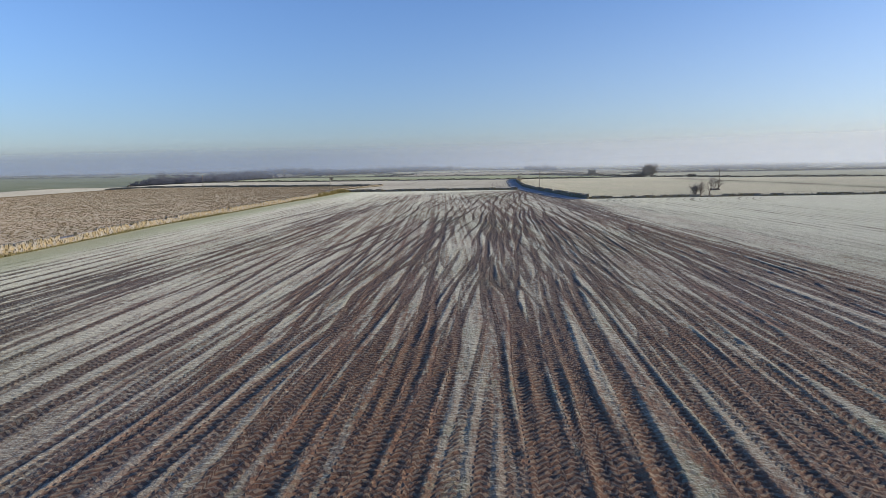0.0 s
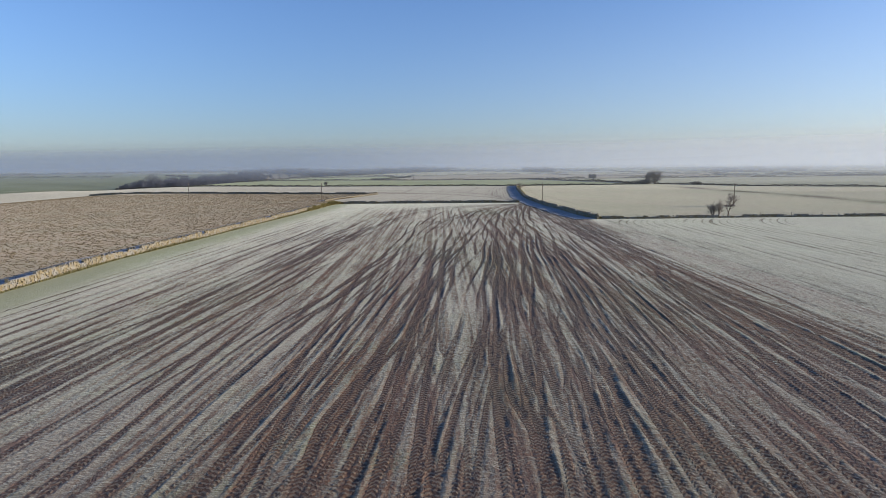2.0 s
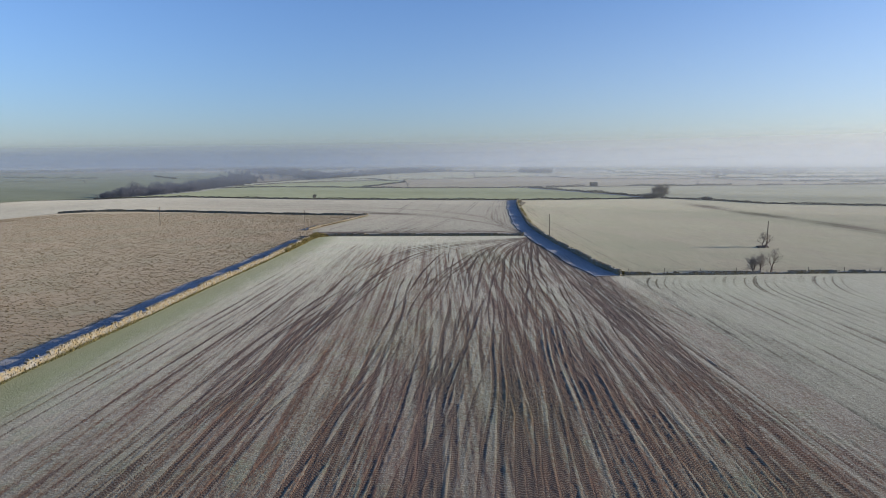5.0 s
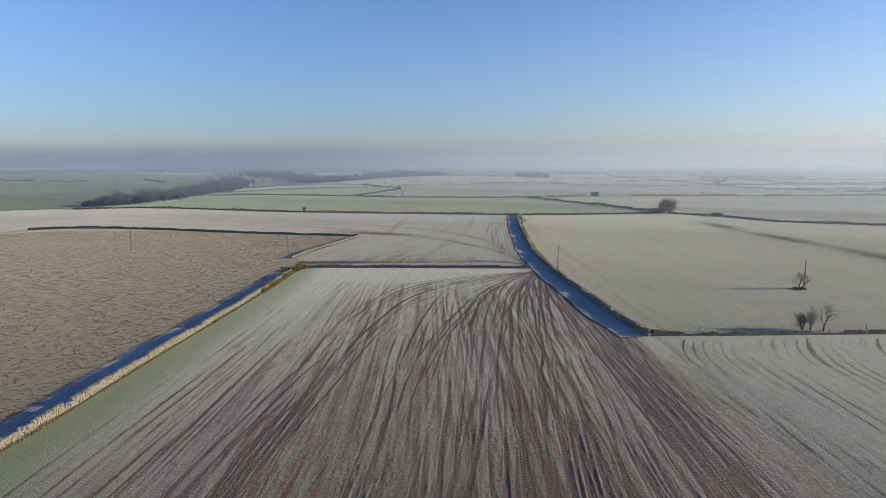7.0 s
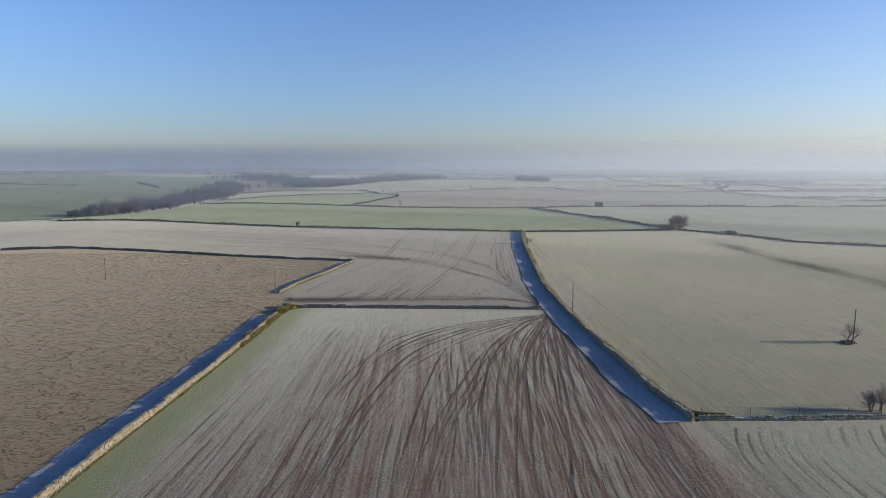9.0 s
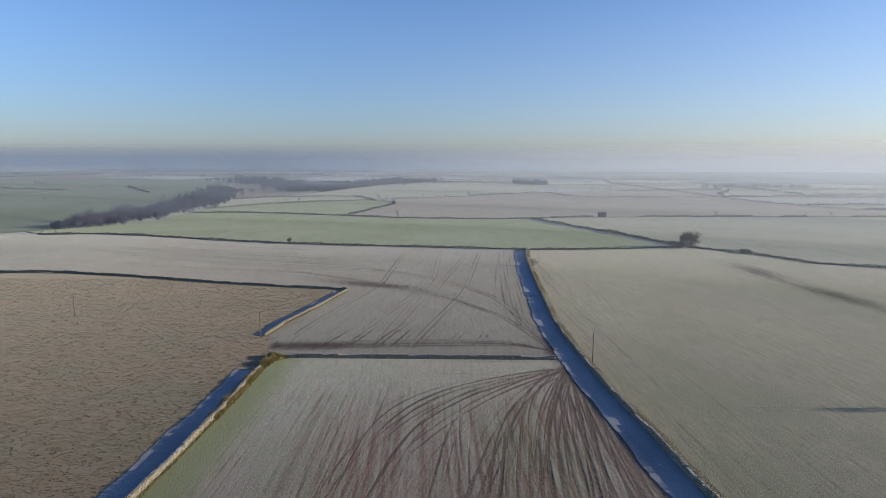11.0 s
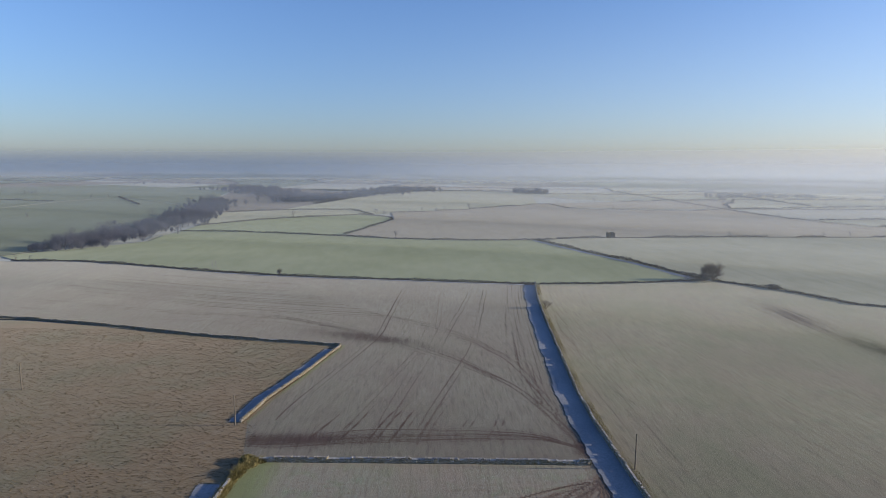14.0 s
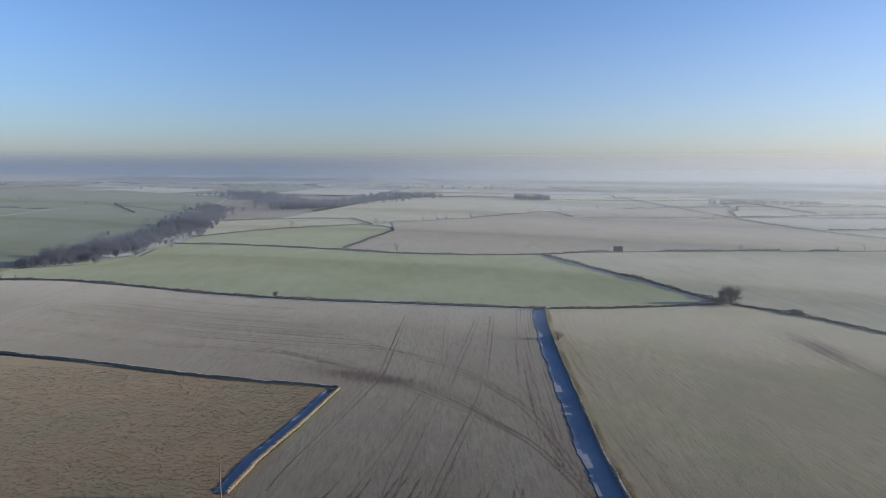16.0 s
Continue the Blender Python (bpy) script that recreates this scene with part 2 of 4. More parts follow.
def mesh_object(name, verts, faces, mat=None, parent=None, smooth=False):
    me = bpy.data.meshes.new(name)
    me.from_pydata([tuple(v) for v in verts] if not isinstance(verts, np.ndarray) else verts.tolist(), [], faces if isinstance(faces, list) else faces.tolist())
    if mat:
        me.materials.append(mat)
    if smooth:
        me.shade_smooth()
    ob = new(name, me)
    if parent:
        ob.parent = parent
    return ob


def inside(x, y, outline):
    """Which points lie within an outline."""
    hit = np.zeros(x.shape, bool)
    for (ax, ay), (bx, by) in zip(outline, outline[1:] + outline[:1]):
        if ay != by:
            hit ^= ((ay > y) != (by > y)) & (x < (bx - ax) * (y - ay) / (by - ay) + ax)
    return hit


OUTLINES = []


def field(name, outline, mat, label, cell=40.0, lift=0.12):
    """A field: its outline cut into cells that follow the land."""
    OUTLINES.append(outline)
    bm = bmesh.new()
    vs = [bm.verts.new((x, y, 0)) for x, y in outline]
    bmesh.ops.triangle_fill(bm, use_beauty=True, edges=[bm.edges.new((a, b)) for a, b in zip(vs, vs[1:] + vs[:1])])
    xs, ys = [p[0] for p in outline], [p[1] for p in outline]
    for lo, hi, n in ((min(xs), max(xs), (1, 0, 0)), (min(ys), max(ys), (0, 1, 0))):
        for k in range(math.ceil(lo / cell), math.floor(hi / cell) + 1):
            bmesh.ops.bisect_plane(bm, geom=bm.verts[:] + bm.edges[:] + bm.faces[:], plane_co=(k * cell * n[0], k * cell * n[1], 0), plane_no=n)
    for v in bm.verts:
        v.co.z = float(terrain(v.co.x, v.co.y)) + lift
    bmesh.ops.recalc_face_normals(bm, faces=bm.faces[:])
    if sum(f.normal.z for f in bm.faces) < 0:
        bmesh.ops.reverse_faces(bm, faces=bm.faces[:])
    me = bpy.data.meshes.new(name)
    bm.to_mesh(me)
    bm.free()
    me.materials.append(mat)
    return tagged(new(name, me), label, "field", kind="structure")


def along(line, spacing):
    """Points, headings and distances along a polyline."""
    line = np.array(line, float)
    seg = np.linalg.norm(np.diff(line, axis=0), axis=1)
    far = np.r_[0, np.cumsum(seg)]
    s = np.arange(0, far[-1], spacing)
    p = np.stack([np.interp(s, far, line[:, k]) for k in (0, 1)], 1)
    k = np.clip(np.searchsorted(far, s, side="right") - 1, 0, len(seg) - 1)
    return p, (np.diff(line, axis=0) / seg[:, None])[k], s


BOX = np.array([(x, y, z) for z in (-1, 1) for y in (-1, 1) for x in (-1, 1)], float) * 0.5
BOX_FACES = np.array([(0, 2, 3, 1), (4, 5, 7, 6), (0, 1, 5, 4), (2, 6, 7, 3), (0, 4, 6, 2), (1, 3, 7, 5)])


def boxes(places, sizes, headings, rng, rough=0.12):
    """Rough stones: one uneven box for each row."""
    n = len(places)
    v = BOX[None] * sizes[:, None] + rng.uniform(-rough, rough, (n, 8, 3)) * sizes[:, None]
    skew = rng.normal(0, 0.2, n) if rough else np.zeros(n)
    hx = (headings[:, 0] * np.cos(skew) - headings[:, 1] * np.sin(skew))[:, None]
    hy = (headings[:, 0] * np.sin(skew) + headings[:, 1] * np.cos(skew))[:, None]
    out = np.stack([v[..., 0] * hx - v[..., 1] * hy, v[..., 0] * hy + v[..., 1] * hx, v[..., 2]], -1) + places[:, None]
    f = BOX_FACES[None] + 8 * np.arange(n)[:, None, None]
    return out.reshape(-1, 3), f.reshape(-1, 4)


def blades(places, heights, widths, rng, lean=0.35):
    """Upright pointed blades, one triangle each."""
    n = len(places)
    a = rng.uniform(0, 2 * np.pi, n)
    side = np.stack([np.cos(a), np.sin(a), 0 * a], 1) * widths[:, None] / 2
    tip = np.stack([rng.normal(0, lean, n), rng.normal(0, lean, n), np.ones(n)], 1) * heights[:, None]
    v = np.stack([places - side, places + side, places + tip], 1)
    return v.reshape(-1, 3), np.arange(3 * n).reshape(-1, 3)


def dry_stone_wall(line, height, label, seed, gaps=(), grass=True, grass_side=1, verge=0.8, lush=0.25, straw=None, base=0.62):
    """A dry stone wall: uneven courses, upright cope stones and long dry grass at its foot."""
    rng = np.random.default_rng(seed)
    thing = tagged(new("dry_stone_wall"), label, "stone wall", "field walls")
    P, S, Hd = [], [], []
    courses = 5
    ch = (height - 0.28) / courses

    knots = np.cumsum(rng.uniform(0.4, 3.2, 500))
    lumps = rng.normal(0, 0.07, 500)

    def ruin(s):
        low = 0.93 + 0.13 * np.sin(s * 0.31 + seed) * np.sin(s * 0.047 + 2 * seed) + np.interp(s, knots, lumps)
        for a, b in gaps:
            low = np.where((s > a) & (s < b), 0.62, low)
        return low

    for c in range(courses + 1):
        cope = c == courses
        p, h, s = along(line, 0.2 if cope else 0.42)
        keep = rng.random(len(p)) < np.where(ruin(s) > (c + 0.5) / (courses + 1) * 0.95, 0.9 if cope else 1.0, 0.04)
        p, h, s = p[keep], h[keep], s[keep]
        n = len(p)
        wide = base - 0.04 * c
        size = np.stack([rng.uniform(0.10, 0.2, n) if cope else rng.uniform(0.34, 0.52, n), np.full(n, wide) * rng.uniform(0.9, 1.1, n), rng.uniform(0.2, 0.4, n) if cope else np.full(n, ch * 1.08)], 1)
        z = terrain(p[:, 0], p[:, 1]) + (height - 0.28 + size[:, 2] / 2 if cope else ch * (c + 0.5))
        P.append(np.c_[p + rng.normal(0, 0.035, (n, 2)), z])
        S.append(size)
        Hd.append(h)
    v, f = boxes(np.concatenate(P), np.concatenate(S), np.concatenate(Hd), rng)
    stones = mesh_object("stones", v, f, M_WALL, thing)
    tagged(stones, kind="stuff")
    if grass:
        p, h, s = along(line, 0.022)
        n = len(p)
        off = grass_side * (0.3 + (verge - 0.3) * rng.random(n) ** 1.5)
        thick = lush + (1 - lush) * ramp01(np.sin(s * 0.19 + seed) + np.sin(s * 0.071), -0.7, 0.9)
        q = np.c_[p[:, 0] + off * h[:, 1], p[:, 1] - off * h[:, 0], terrain(p[:, 0], p[:, 1])]
        v, f = blades(q, rng.uniform(0.2, 0.7 if straw is None else 0.6, n) * thick, rng.uniform(0.05, 0.12, n), rng)
        tagged(mesh_object("long_grass", v, f, straw or M_STRAW, thing), "long straw-coloured dry grass", kind="stuff")
    return thing


def hedge(line, height, width, label, seed, density=24.0, twig=0.55, mat=None, gappy=0.0):
    """A field hedge: a dense uneven core of twigs with loose ones sticking out."""
    rng = np.random.default_rng(seed)
    p, h, s = along(line, 1.0 / density)
    n = len(p)
    form = 0.75 + 0.35 * np.sin(s * 0.13 + seed) * np.sin(s * 0.049 + 1.7 * seed) + 0.15 * np.sin(s * 0.7)
    if gappy:
        hole = np.sin(s * 0.085 + seed) + np.sin(s * 0.031 + 2) < -1.6 + 1.6 * gappy
        form = np.where(hole, 0.15, form)
    off = rng.normal(0, width / 3, n)
    z = terrain(p[:, 0], p[:, 1]) + height * form * rng.beta(1.4, 1.3, n)
    q = np.c_[p[:, 0] + off * h[:, 1], p[:, 1] - off * h[:, 0], z]
    d = rng.normal(0, 1, (2, n, 3))
    d *= twig / np.linalg.norm(d, axis=2, keepdims=True)
    v = np.stack([q - d[0] * 0.6, q + d[0] * 0.6, q + d[1]], 1).reshape(-1, 3)
    thing = mesh_object("hedge", v, np.arange(3 * n).reshape(-1, 3), mat or M_HEDGE)
    return tagged(thing, label, "hedge", "field hedges", "stuff")


# ---- the land ----
def make_ground():
    """One sheet out to the horizon, fine near the middle."""
    e = np.r_[-4700, -3600, -2600, -1800, np.arange(-1320, 1321, 40), 1800, 2600, 3600, 4700]
    x, y = np.meshgrid(e, np.r_[-1500, -900, -500, np.arange(-240, 2001, 40), 2600, 3600, 4700])
    z = terrain(x, y) - 0.35
    ny, nx = x.shape
    i = np.arange(nx * ny).reshape(ny, nx)
    f = np.stack([i[:-1, :-1], i[:-1, 1:], i[1:, 1:], i[1:, :-1]], -1).reshape(-1, 4)
    return tagged(mesh_object("ground", np.stack([x, y, z], -1).reshape(-1, 3), f, M_GROUND, smooth=True), "pale frosted farmland reaching to the hazy horizon", "ground", kind="structure")


ground = make_ground()

LANE = [(45, 191), (43, 205), (42.2, 226), (40.8, 250), (40.5, 270), (40.3, 295), (41.4, 320), (45, 360), (49, 405), (54, 450), (59.3, 485)]
WEST_WALL = [(-55, -60), (-57, 60), (-56.5, 122), (-54, 150), (-51.5, 186), (-49, 214), (-47, 242), (-46, 268)]


class Relief:
    """A field as one relief on a grid, into which every wheel that crossed it has pressed its rut."""

    def __init__(self, xs, ys):
        self.xs, self.ys = xs, ys
        self.x, self.y = np.meshgrid(xs, ys)
        self.z, self.bare, self.lat, self.green, self.traffic, self.phase = (np.zeros_like(self.x) for _ in range(6))
        self.count = 0

    def rut(self, mid, slope, half, force, power, across=True, limit=None):
        """One wheel: mid is where its middle lies, for each y (or, not across, for each x)."""
        g = self.x if across else self.y
        wide = half * np.sqrt(1 + slope**2)
        m, w, p = (mid[:, None], wide[:, None], power[:, None]) if across else (mid[None], wide[None], power[None])
        d = (g - m) / w
        a = np.abs(d)
        near = a < 2.0
        if limit is not None:
            near &= limit[:, None] if across else limit[None]
        r = np.clip(1.25 - a, 0, 1)
        r = r * r * (3 - 2 * r)
        lip = np.exp(-(((a - 1.4) / 0.3) ** 2))
        p = force * p
        self.z = np.where(near, np.minimum(self.z, self.z * (1 - r) - 0.043 * r * p) + 0.018 * lip * p, self.z)
        press = r * np.clip(p, 0, 1)
        mine = near & (press > 0.2)
        self.lat = np.where(mine, d * half, self.lat)
        self.count += 1
        self.phase = np.where(mine, 2.4 * self.count % 6.28, self.phase)
        self.bare = np.where(near, np.maximum(self.bare, press), self.bare)

    def make(self, name, outline, mat, label, lift=0.0):
        z = np.clip(self.z, -0.16, 0.10) + terrain(self.x, self.y) + lift
        ny, nx = self.x.shape
        i = np.arange(nx * ny).reshape(ny, nx)
        f = np.stack([i[:-1, :-1], i[:-1, 1:], i[1:, 1:], i[1:, :-1]], -1)
        cx = (self.x[:-1, :-1] + self.x[1:, 1:]) / 2
        cy = (self.y[:-1, :-1] + self.y[1:, 1:]) / 2
        f = f[inside(cx, cy, outline)]
        used = np.unique(f)
        back = np.zeros(nx * ny, int)
        back[used] = np.arange(len(used))
        me = bpy.data.meshes.new(name)
        me.from_pydata(np.stack([self.x, self.y, z], -1).reshape(-1, 3)[used].tolist(), [], back[f].tolist())
        for key, val in (("bare", self.bare), ("lat", self.lat), ("green", self.green), ("traffic", self.traffic), ("phase", self.phase)):
            me.attributes.new(key, "FLOAT", "POINT").data.foreach_set("value", val.ravel()[used].astype(np.float32))
        me.materials.append(mat)
        me.shade_smooth()
        return tagged(new(name, me), label, "field", kind="structure")


def main_field():
    """The rutted field between the two long walls: wheels lean towards the gap in the far corner and swing into it."""
    rng = np.random.default_rng(4)
    ys = np.r_[np.arange(-60, 14, 2.0), np.arange(14, 36, 0.1), np.arange(36, 50, 0.16), np.arange(50, 110, 0.36), np.arange(110, 278.9, 0.5)]
    g = Relief(np.r_[np.arange(-58.0, -26, 0.2), np.arange(-26, 30, 0.12), np.arange(30, 46.01, 0.16)], ys)
    lane_x = np.interp(ys, [p[1] for p in LANE], [p[0] for p in LANE], left=46.0)
    # where each machine ran at mid field, how hard it pressed, and whether it left through the gap
    passes = [(float(rng.uniform(-35, 34)), rng.uniform(0.35, 1.05), rng.random() < 0.6) for _ in range(74)]
    passes += [(float(rng.normal(8, 8)), rng.uniform(0.6, 1.15), True) for _ in range(18)]
    passes += [(float(rng.uniform(22, 37)), rng.uniform(0.5, 1.0), True) for _ in range(24)]
    passes += [(-48 + 1.9 * k + rng.normal(0, 0.4), rng.uniform(0.5, 0.85), None) for k in range(13)]
    passes += [(float(rng.uniform(35, 45)), rng.uniform(0.35, 0.8), False) for _ in range(11)]
    for x0, force, leaves in passes:
        edge = ramp01(x0, 26, 37)
        tramline = leaves is None
        lean = 0.07 if tramline else rng.normal(0.09, 0.03) * (1 - edge) + 0.005 * edge
        ph = rng.uniform(0, 6.3, 6)
        sway = 0.35 if tramline else rng.uniform(0.5, 1.25)
        mid = x0 + lean * (ys - 100) + sway * (0.5 * np.sin(ys / 17 + ph[0]) + 0.22 * np.sin(ys / 6.5 + ph[1]) + 0.8 * np.sin(ys / 52 + ph[2]))
        if rng.random() < 0.3 and not tramline:
            at = rng.uniform(20, 130)
            mid = mid + rng.choice([-1, 1]) * rng.uniform(1.0, 2.4) * ramp01(ys, at, at + rng.uniform(7, 16))
        end = 261 - 9 * rng.random()
        if leaves and x0 < 38:
            end = 266 + 3 * rng.random()
            span = rng.uniform(11, 21) if rng.random() < 0.6 else rng.uniform(21, 44)
            mid = mid + (35.5 + rng.normal(0, 0.8) - mid) * np.exp(-np.clip(end - ys, 0, 400) / span)
        elif tramline:
            end = 264 - 3 * rng.random()
        elif rng.random() < 0.35:
            end = rng.uniform(120, 235)
        if x0 > 35 and not leaves:
            end = rng.uniform(170, 188)
        else:
            mid = np.minimum(mid, lane_x - 3.2)
        slope = np.clip(np.gradient(mid, ys), -9, 9)
        limit = ys < end
        power = (0.74 + 0.3 * np.sin(ys / 17 + ph[3]) + 0.16 * np.sin(ys / 5 + ph[4])) * (1.2 - 0.3 * ramp01(ys, 50, 170)) * (1.3 - 0.3 * ramp01(ys, 12, 55))
        if not leaves:
            power = power * (1 - ramp01(ys, end - 16, end)) * (1 - 0.35 * ramp01(ys, 180, 230))
        half = rng.uniform(0.2, 0.44)
        for side in (-0.95, 0.95):
            g.rut(mid + side * np.sqrt(1 + slope**2), slope, half, force * rng.uniform(0.6, 1.1), power, limit=limit)
    # wheels that swung across the drilled lines
    for x, y, f in (([-36, -33.7, -27, -17, -8, 4], [188, 189.2, 193.2, 195, 199, 214], 0.4), ([-34, -27, -17, -6, 6], [186, 190, 192.5, 198, 212], 0.35), ([-42, -30, -8, 20, 33], [268, 266.5, 264, 265, 266], 0.3), ([-40, -20, 0, 22], [265, 262, 262, 262.5], 0.3)):
        mid = np.interp(g.xs, x, y)
        mid = np.convolve(np.pad(mid, 30, mode="edge"), np.ones(61) / 61, "valid")
        for side in (-0.9, 0.9):
            g.rut(mid + side, np.gradient(mid, g.xs), 0.34, f, 0.8 + 0.2 * np.sin(g.xs / 5), across=False, limit=(g.xs > x[0]) & (g.xs < x[-1]))
    wall_x = np.interp(ys, [p[1] for p in WEST_WALL], [p[0] for p in WEST_WALL])
    g.green = 1 - ramp01(g.x - wall_x[:, None], 1.5, 14.0)
    # tyre lugs pressed into the soft soil
    lug = np.sin(LUG * (g.y + 0.9 * np.abs(g.lat)) + g.phase)
    g.z += 0.026 * ramp01(lug, -0.3, 0.5) * ramp01(g.bare, 0.35, 0.7) * (1 - ramp01(g.y, 44, 50))
    # a general brown smear where most wheels ran, and clods
    heart = np.exp(-(((g.x + 1 - 0.07 * (g.y - 100)) / 41) ** 6))
    g.bare = np.maximum(g.bare, heart * (1 - 0.5 * (1 - ramp01(g.x, -14, 0)) * (1 - ramp01(g.y, 50, 90))) * np.interp(g.y, [0, 18, 40, 110, 170, 250, 270], [0.42, 0.38, 0.33, 0.33, 0.36, 0.22, 0.1]))
    g.bare = np.maximum(g.bare, 0.5 * ramp01(g.x, 27, 35) * (1 - ramp01(g.x - lane_x[:, None], -5.5, -2.5)) * ramp01(g.y, 110, 170))
    g.bare = np.maximum(g.bare, 0.34 * ramp01(g.x, 36, 41) * (1 - ramp01(g.y, 170, 188)))
    g.traffic = heart * (1 - 0.8 * ramp01(g.y, 225, 262))
    lump = rng.normal(0, 0.02, g.z.shape)
    lump = (lump + np.roll(lump, 1, 1) + np.roll(lump, 2, 1)) / 2.2
    g.z += lump * (0.35 + g.bare)
    # soil churned up where all the wheels leave
    churn = np.exp(-(((g.x - 35) / 4.5) ** 2) - ((g.y - 264) / 5) ** 2)
    g.bare = np.maximum(g.bare, 0.95 * churn)
    outline = [(46, -60), (46, 190.6), (44.9, 191), (42.9, 205), (42.1, 226), (40.7, 250), (40.4, 270), (40.3, 273.8), (33.5, 274.0), (-4, 275.8), (-42, 277.5), (-46.2, 277.6), (-46.4, 268)] + [(x - 0.2, y) for x, y in WEST_WALL[::-1]]
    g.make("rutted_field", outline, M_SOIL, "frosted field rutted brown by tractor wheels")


def stubble_field():
    """Young crop beside the rutted field, with curved headland tracks."""
    rng = np.random.default_rng(8)
    xs, ys = np.r_[np.arange(46, 100, 0.3), np.arange(100, 160, 0.8), np.arange(160, 401, 8.0)], np.r_[np.arange(-60, 20, 4.0), np.arange(20, 192, 0.45)]
    g = Relief(xs, ys)
    for k in range(15):
        x0 = 46.5 + 2.7 * k + rng.normal(0, 0.7)
        mid = x0 + 0.9 * np.sin(ys / 70 + 1) + 0.05 * (ys - 120) + np.clip(ys - 172 + 0.5 * k, 0, 99) ** 2 * 0.016
        slope = np.gradient(mid, ys)
        for side in (-0.95, 0.95):
            g.rut(mid + side * np.sqrt(1 + slope**2), slope, 0.3, rng.uniform(0.4, 0.95), 0.7 + 0.3 * np.sin(ys / 7 + k), limit=ys < 189 - 3 * rng.random())
    for k in range(3):
        mid = 186 - 2.6 * k + 1.2 * np.sin(xs / 19 + k)
        g.rut(mid, np.zeros_like(xs), 0.3, 0.35, 0.7 + 0.3 * np.sin(xs / 6 + k), across=False)
    g.traffic = 0.4 - 0.2 * ramp01(g.x, 46, 70)
    g.bare = np.maximum(g.bare, 0.36 * (1 - ramp01(g.x, 45, 62)))
    g.make("stubble_field", [(45.9, -60), (400, -60), (400, 186.8), (96, 191), (45.9, 191.2)], M_STUBBLE, "pale frosted young crop with curved wheel tracks", -0.005)


def upper_field():
    """Drilled field beyond the cross wall, marked by wheels that came through the gap."""
    rng = np.random.default_rng(9)
    xs, ys = np.r_[np.arange(-420, -120, 3.0), np.arange(-120, 61, 0.42)], np.r_[np.arange(272.5, 297, 0.22), np.arange(297, 420, 0.42), np.arange(420, 601, 0.95)]
    g = Relief(xs, ys)
    def bend(at, x, y, width=31):
        """A smooth line through a few known places."""
        return np.convolve(np.pad(np.interp(at, x, y), width // 2, mode="edge"), np.ones(width) / width, "valid")

    # along the cross wall
    for k in range(20):
        q = k / 19
        mid = bend(xs, [-52, -42, -20, 9, 24, 29, 35], [286 + 3 * q, 283.5 + 6 * q, 285.5 + 9 * q, 286.8 + 8 * q, 287.5 + 4 * q, 286 + q, 279]) + rng.normal(0, 0.35) + 0.4 * np.sin(xs / 13 + k)
        g.rut(mid, np.gradient(mid, xs), 0.24, rng.uniform(0.3, 0.75), 0.65 + 0.35 * np.sin(xs / 11 + 2 * k), across=False, limit=(xs > -52 + 14 * rng.random()) & (xs < 35))
    # wheels that kept close to the lane on their way to the gap
    for k in range(11):
        mid = bend(ys, [277, 286, 311, 345, 396, 467], [34.5, 33.5, 31, 31.5, 37, 46.6]) - (0.2 + 0.75 * k) * ramp01(ys, 280, 340) + rng.normal(0, 0.3)
        for side in (-0.9, 0.9):
            g.rut(mid + side, np.gradient(mid, ys), 0.24, rng.uniform(0.2, 0.48), 0.65 + 0.35 * np.cos(ys / 17 + 2 * k), limit=(ys > 277) & (ys < 300 + 150 * rng.random()))
    # tramlines up the field: pairs of wheels, each with its own bend
    for ty, tx, f in (([300, 314, 382, 471], [-43, -40, -22, -14], 0.8), ([299, 328, 373, 460], [-35, -27, -15, -2], 0.4), ([285, 299, 360, 410], [-27, -24, -7, 0], 0.5), ([285, 299, 400, 475], [-18, -15, 2, 7], 0.5), ([300, 340, 390, 465], [-12, -4, 6, 22], 0.6), ([285, 298, 336, 362, 470], [-7, -4, 6, 13, 30], 0.7)):
        mid = np.interp(ys, ty, tx)
        mid = np.convolve(np.pad(mid, 20, mode="edge"), np.ones(41) / 41, "valid") + 0.4 * np.sin(ys / 27 + f)
        slope = np.gradient(mid, ys)
        for side in (-0.95, 0.95):
            g.rut(mid + side * np.sqrt(1 + slope**2), slope, 0.42, 0.68 * f, 0.75 + 0.25 * np.sin(ys / 21 + tx[0] + side), limit=(ys > ty[0]) & (ys < ty[-1]))
    # tracks that sweep from the gap to the west
    long_x, long_y = [-260, -190, -119, -65, -38, -13, 7.5, 23.6, 30.5, 34.5], [478, 448, 422, 411, 394.5, 374, 350, 323.5, 300, 279]
    short_x, short_y = [-60, -30, -1, 14, 26, 31, 34.5], [440, 418, 394, 376, 350, 318, 280]
    for k in range(34):
        a, b = (long_x, long_y) if k % 3 else (short_x, short_y)
        away = rng.normal(0, 8.0)
        mid = bend(xs, a, b, 15) + away * (1 - ramp01(xs, -30, 34)) * (1 - 0.6 * np.exp(-(((xs + 30) / 25) ** 2))) + 0.6 * np.sin(xs / 9 + k) + rng.normal(0, 0.03) * (xs - 30)
        slope = np.clip(np.gradient(mid, xs), -7, 7)
        start = rng.choice([-250, -120, -70, -45]) + rng.uniform(-25, 25) if k % 3 else rng.uniform(-40, 8)
        stop = rng.uniform(28, 35) if k % 3 != 1 else rng.uniform(-20, 25)
        for side in (-0.9, 0.9):
            g.rut(mid + side * np.sqrt(1 + slope**2), slope, 0.34, rng.uniform(0.18, 0.5), 0.65 + 0.35 * np.sin(xs / 13 + 3 * k + side), across=False, limit=(xs > start) & (xs < stop))
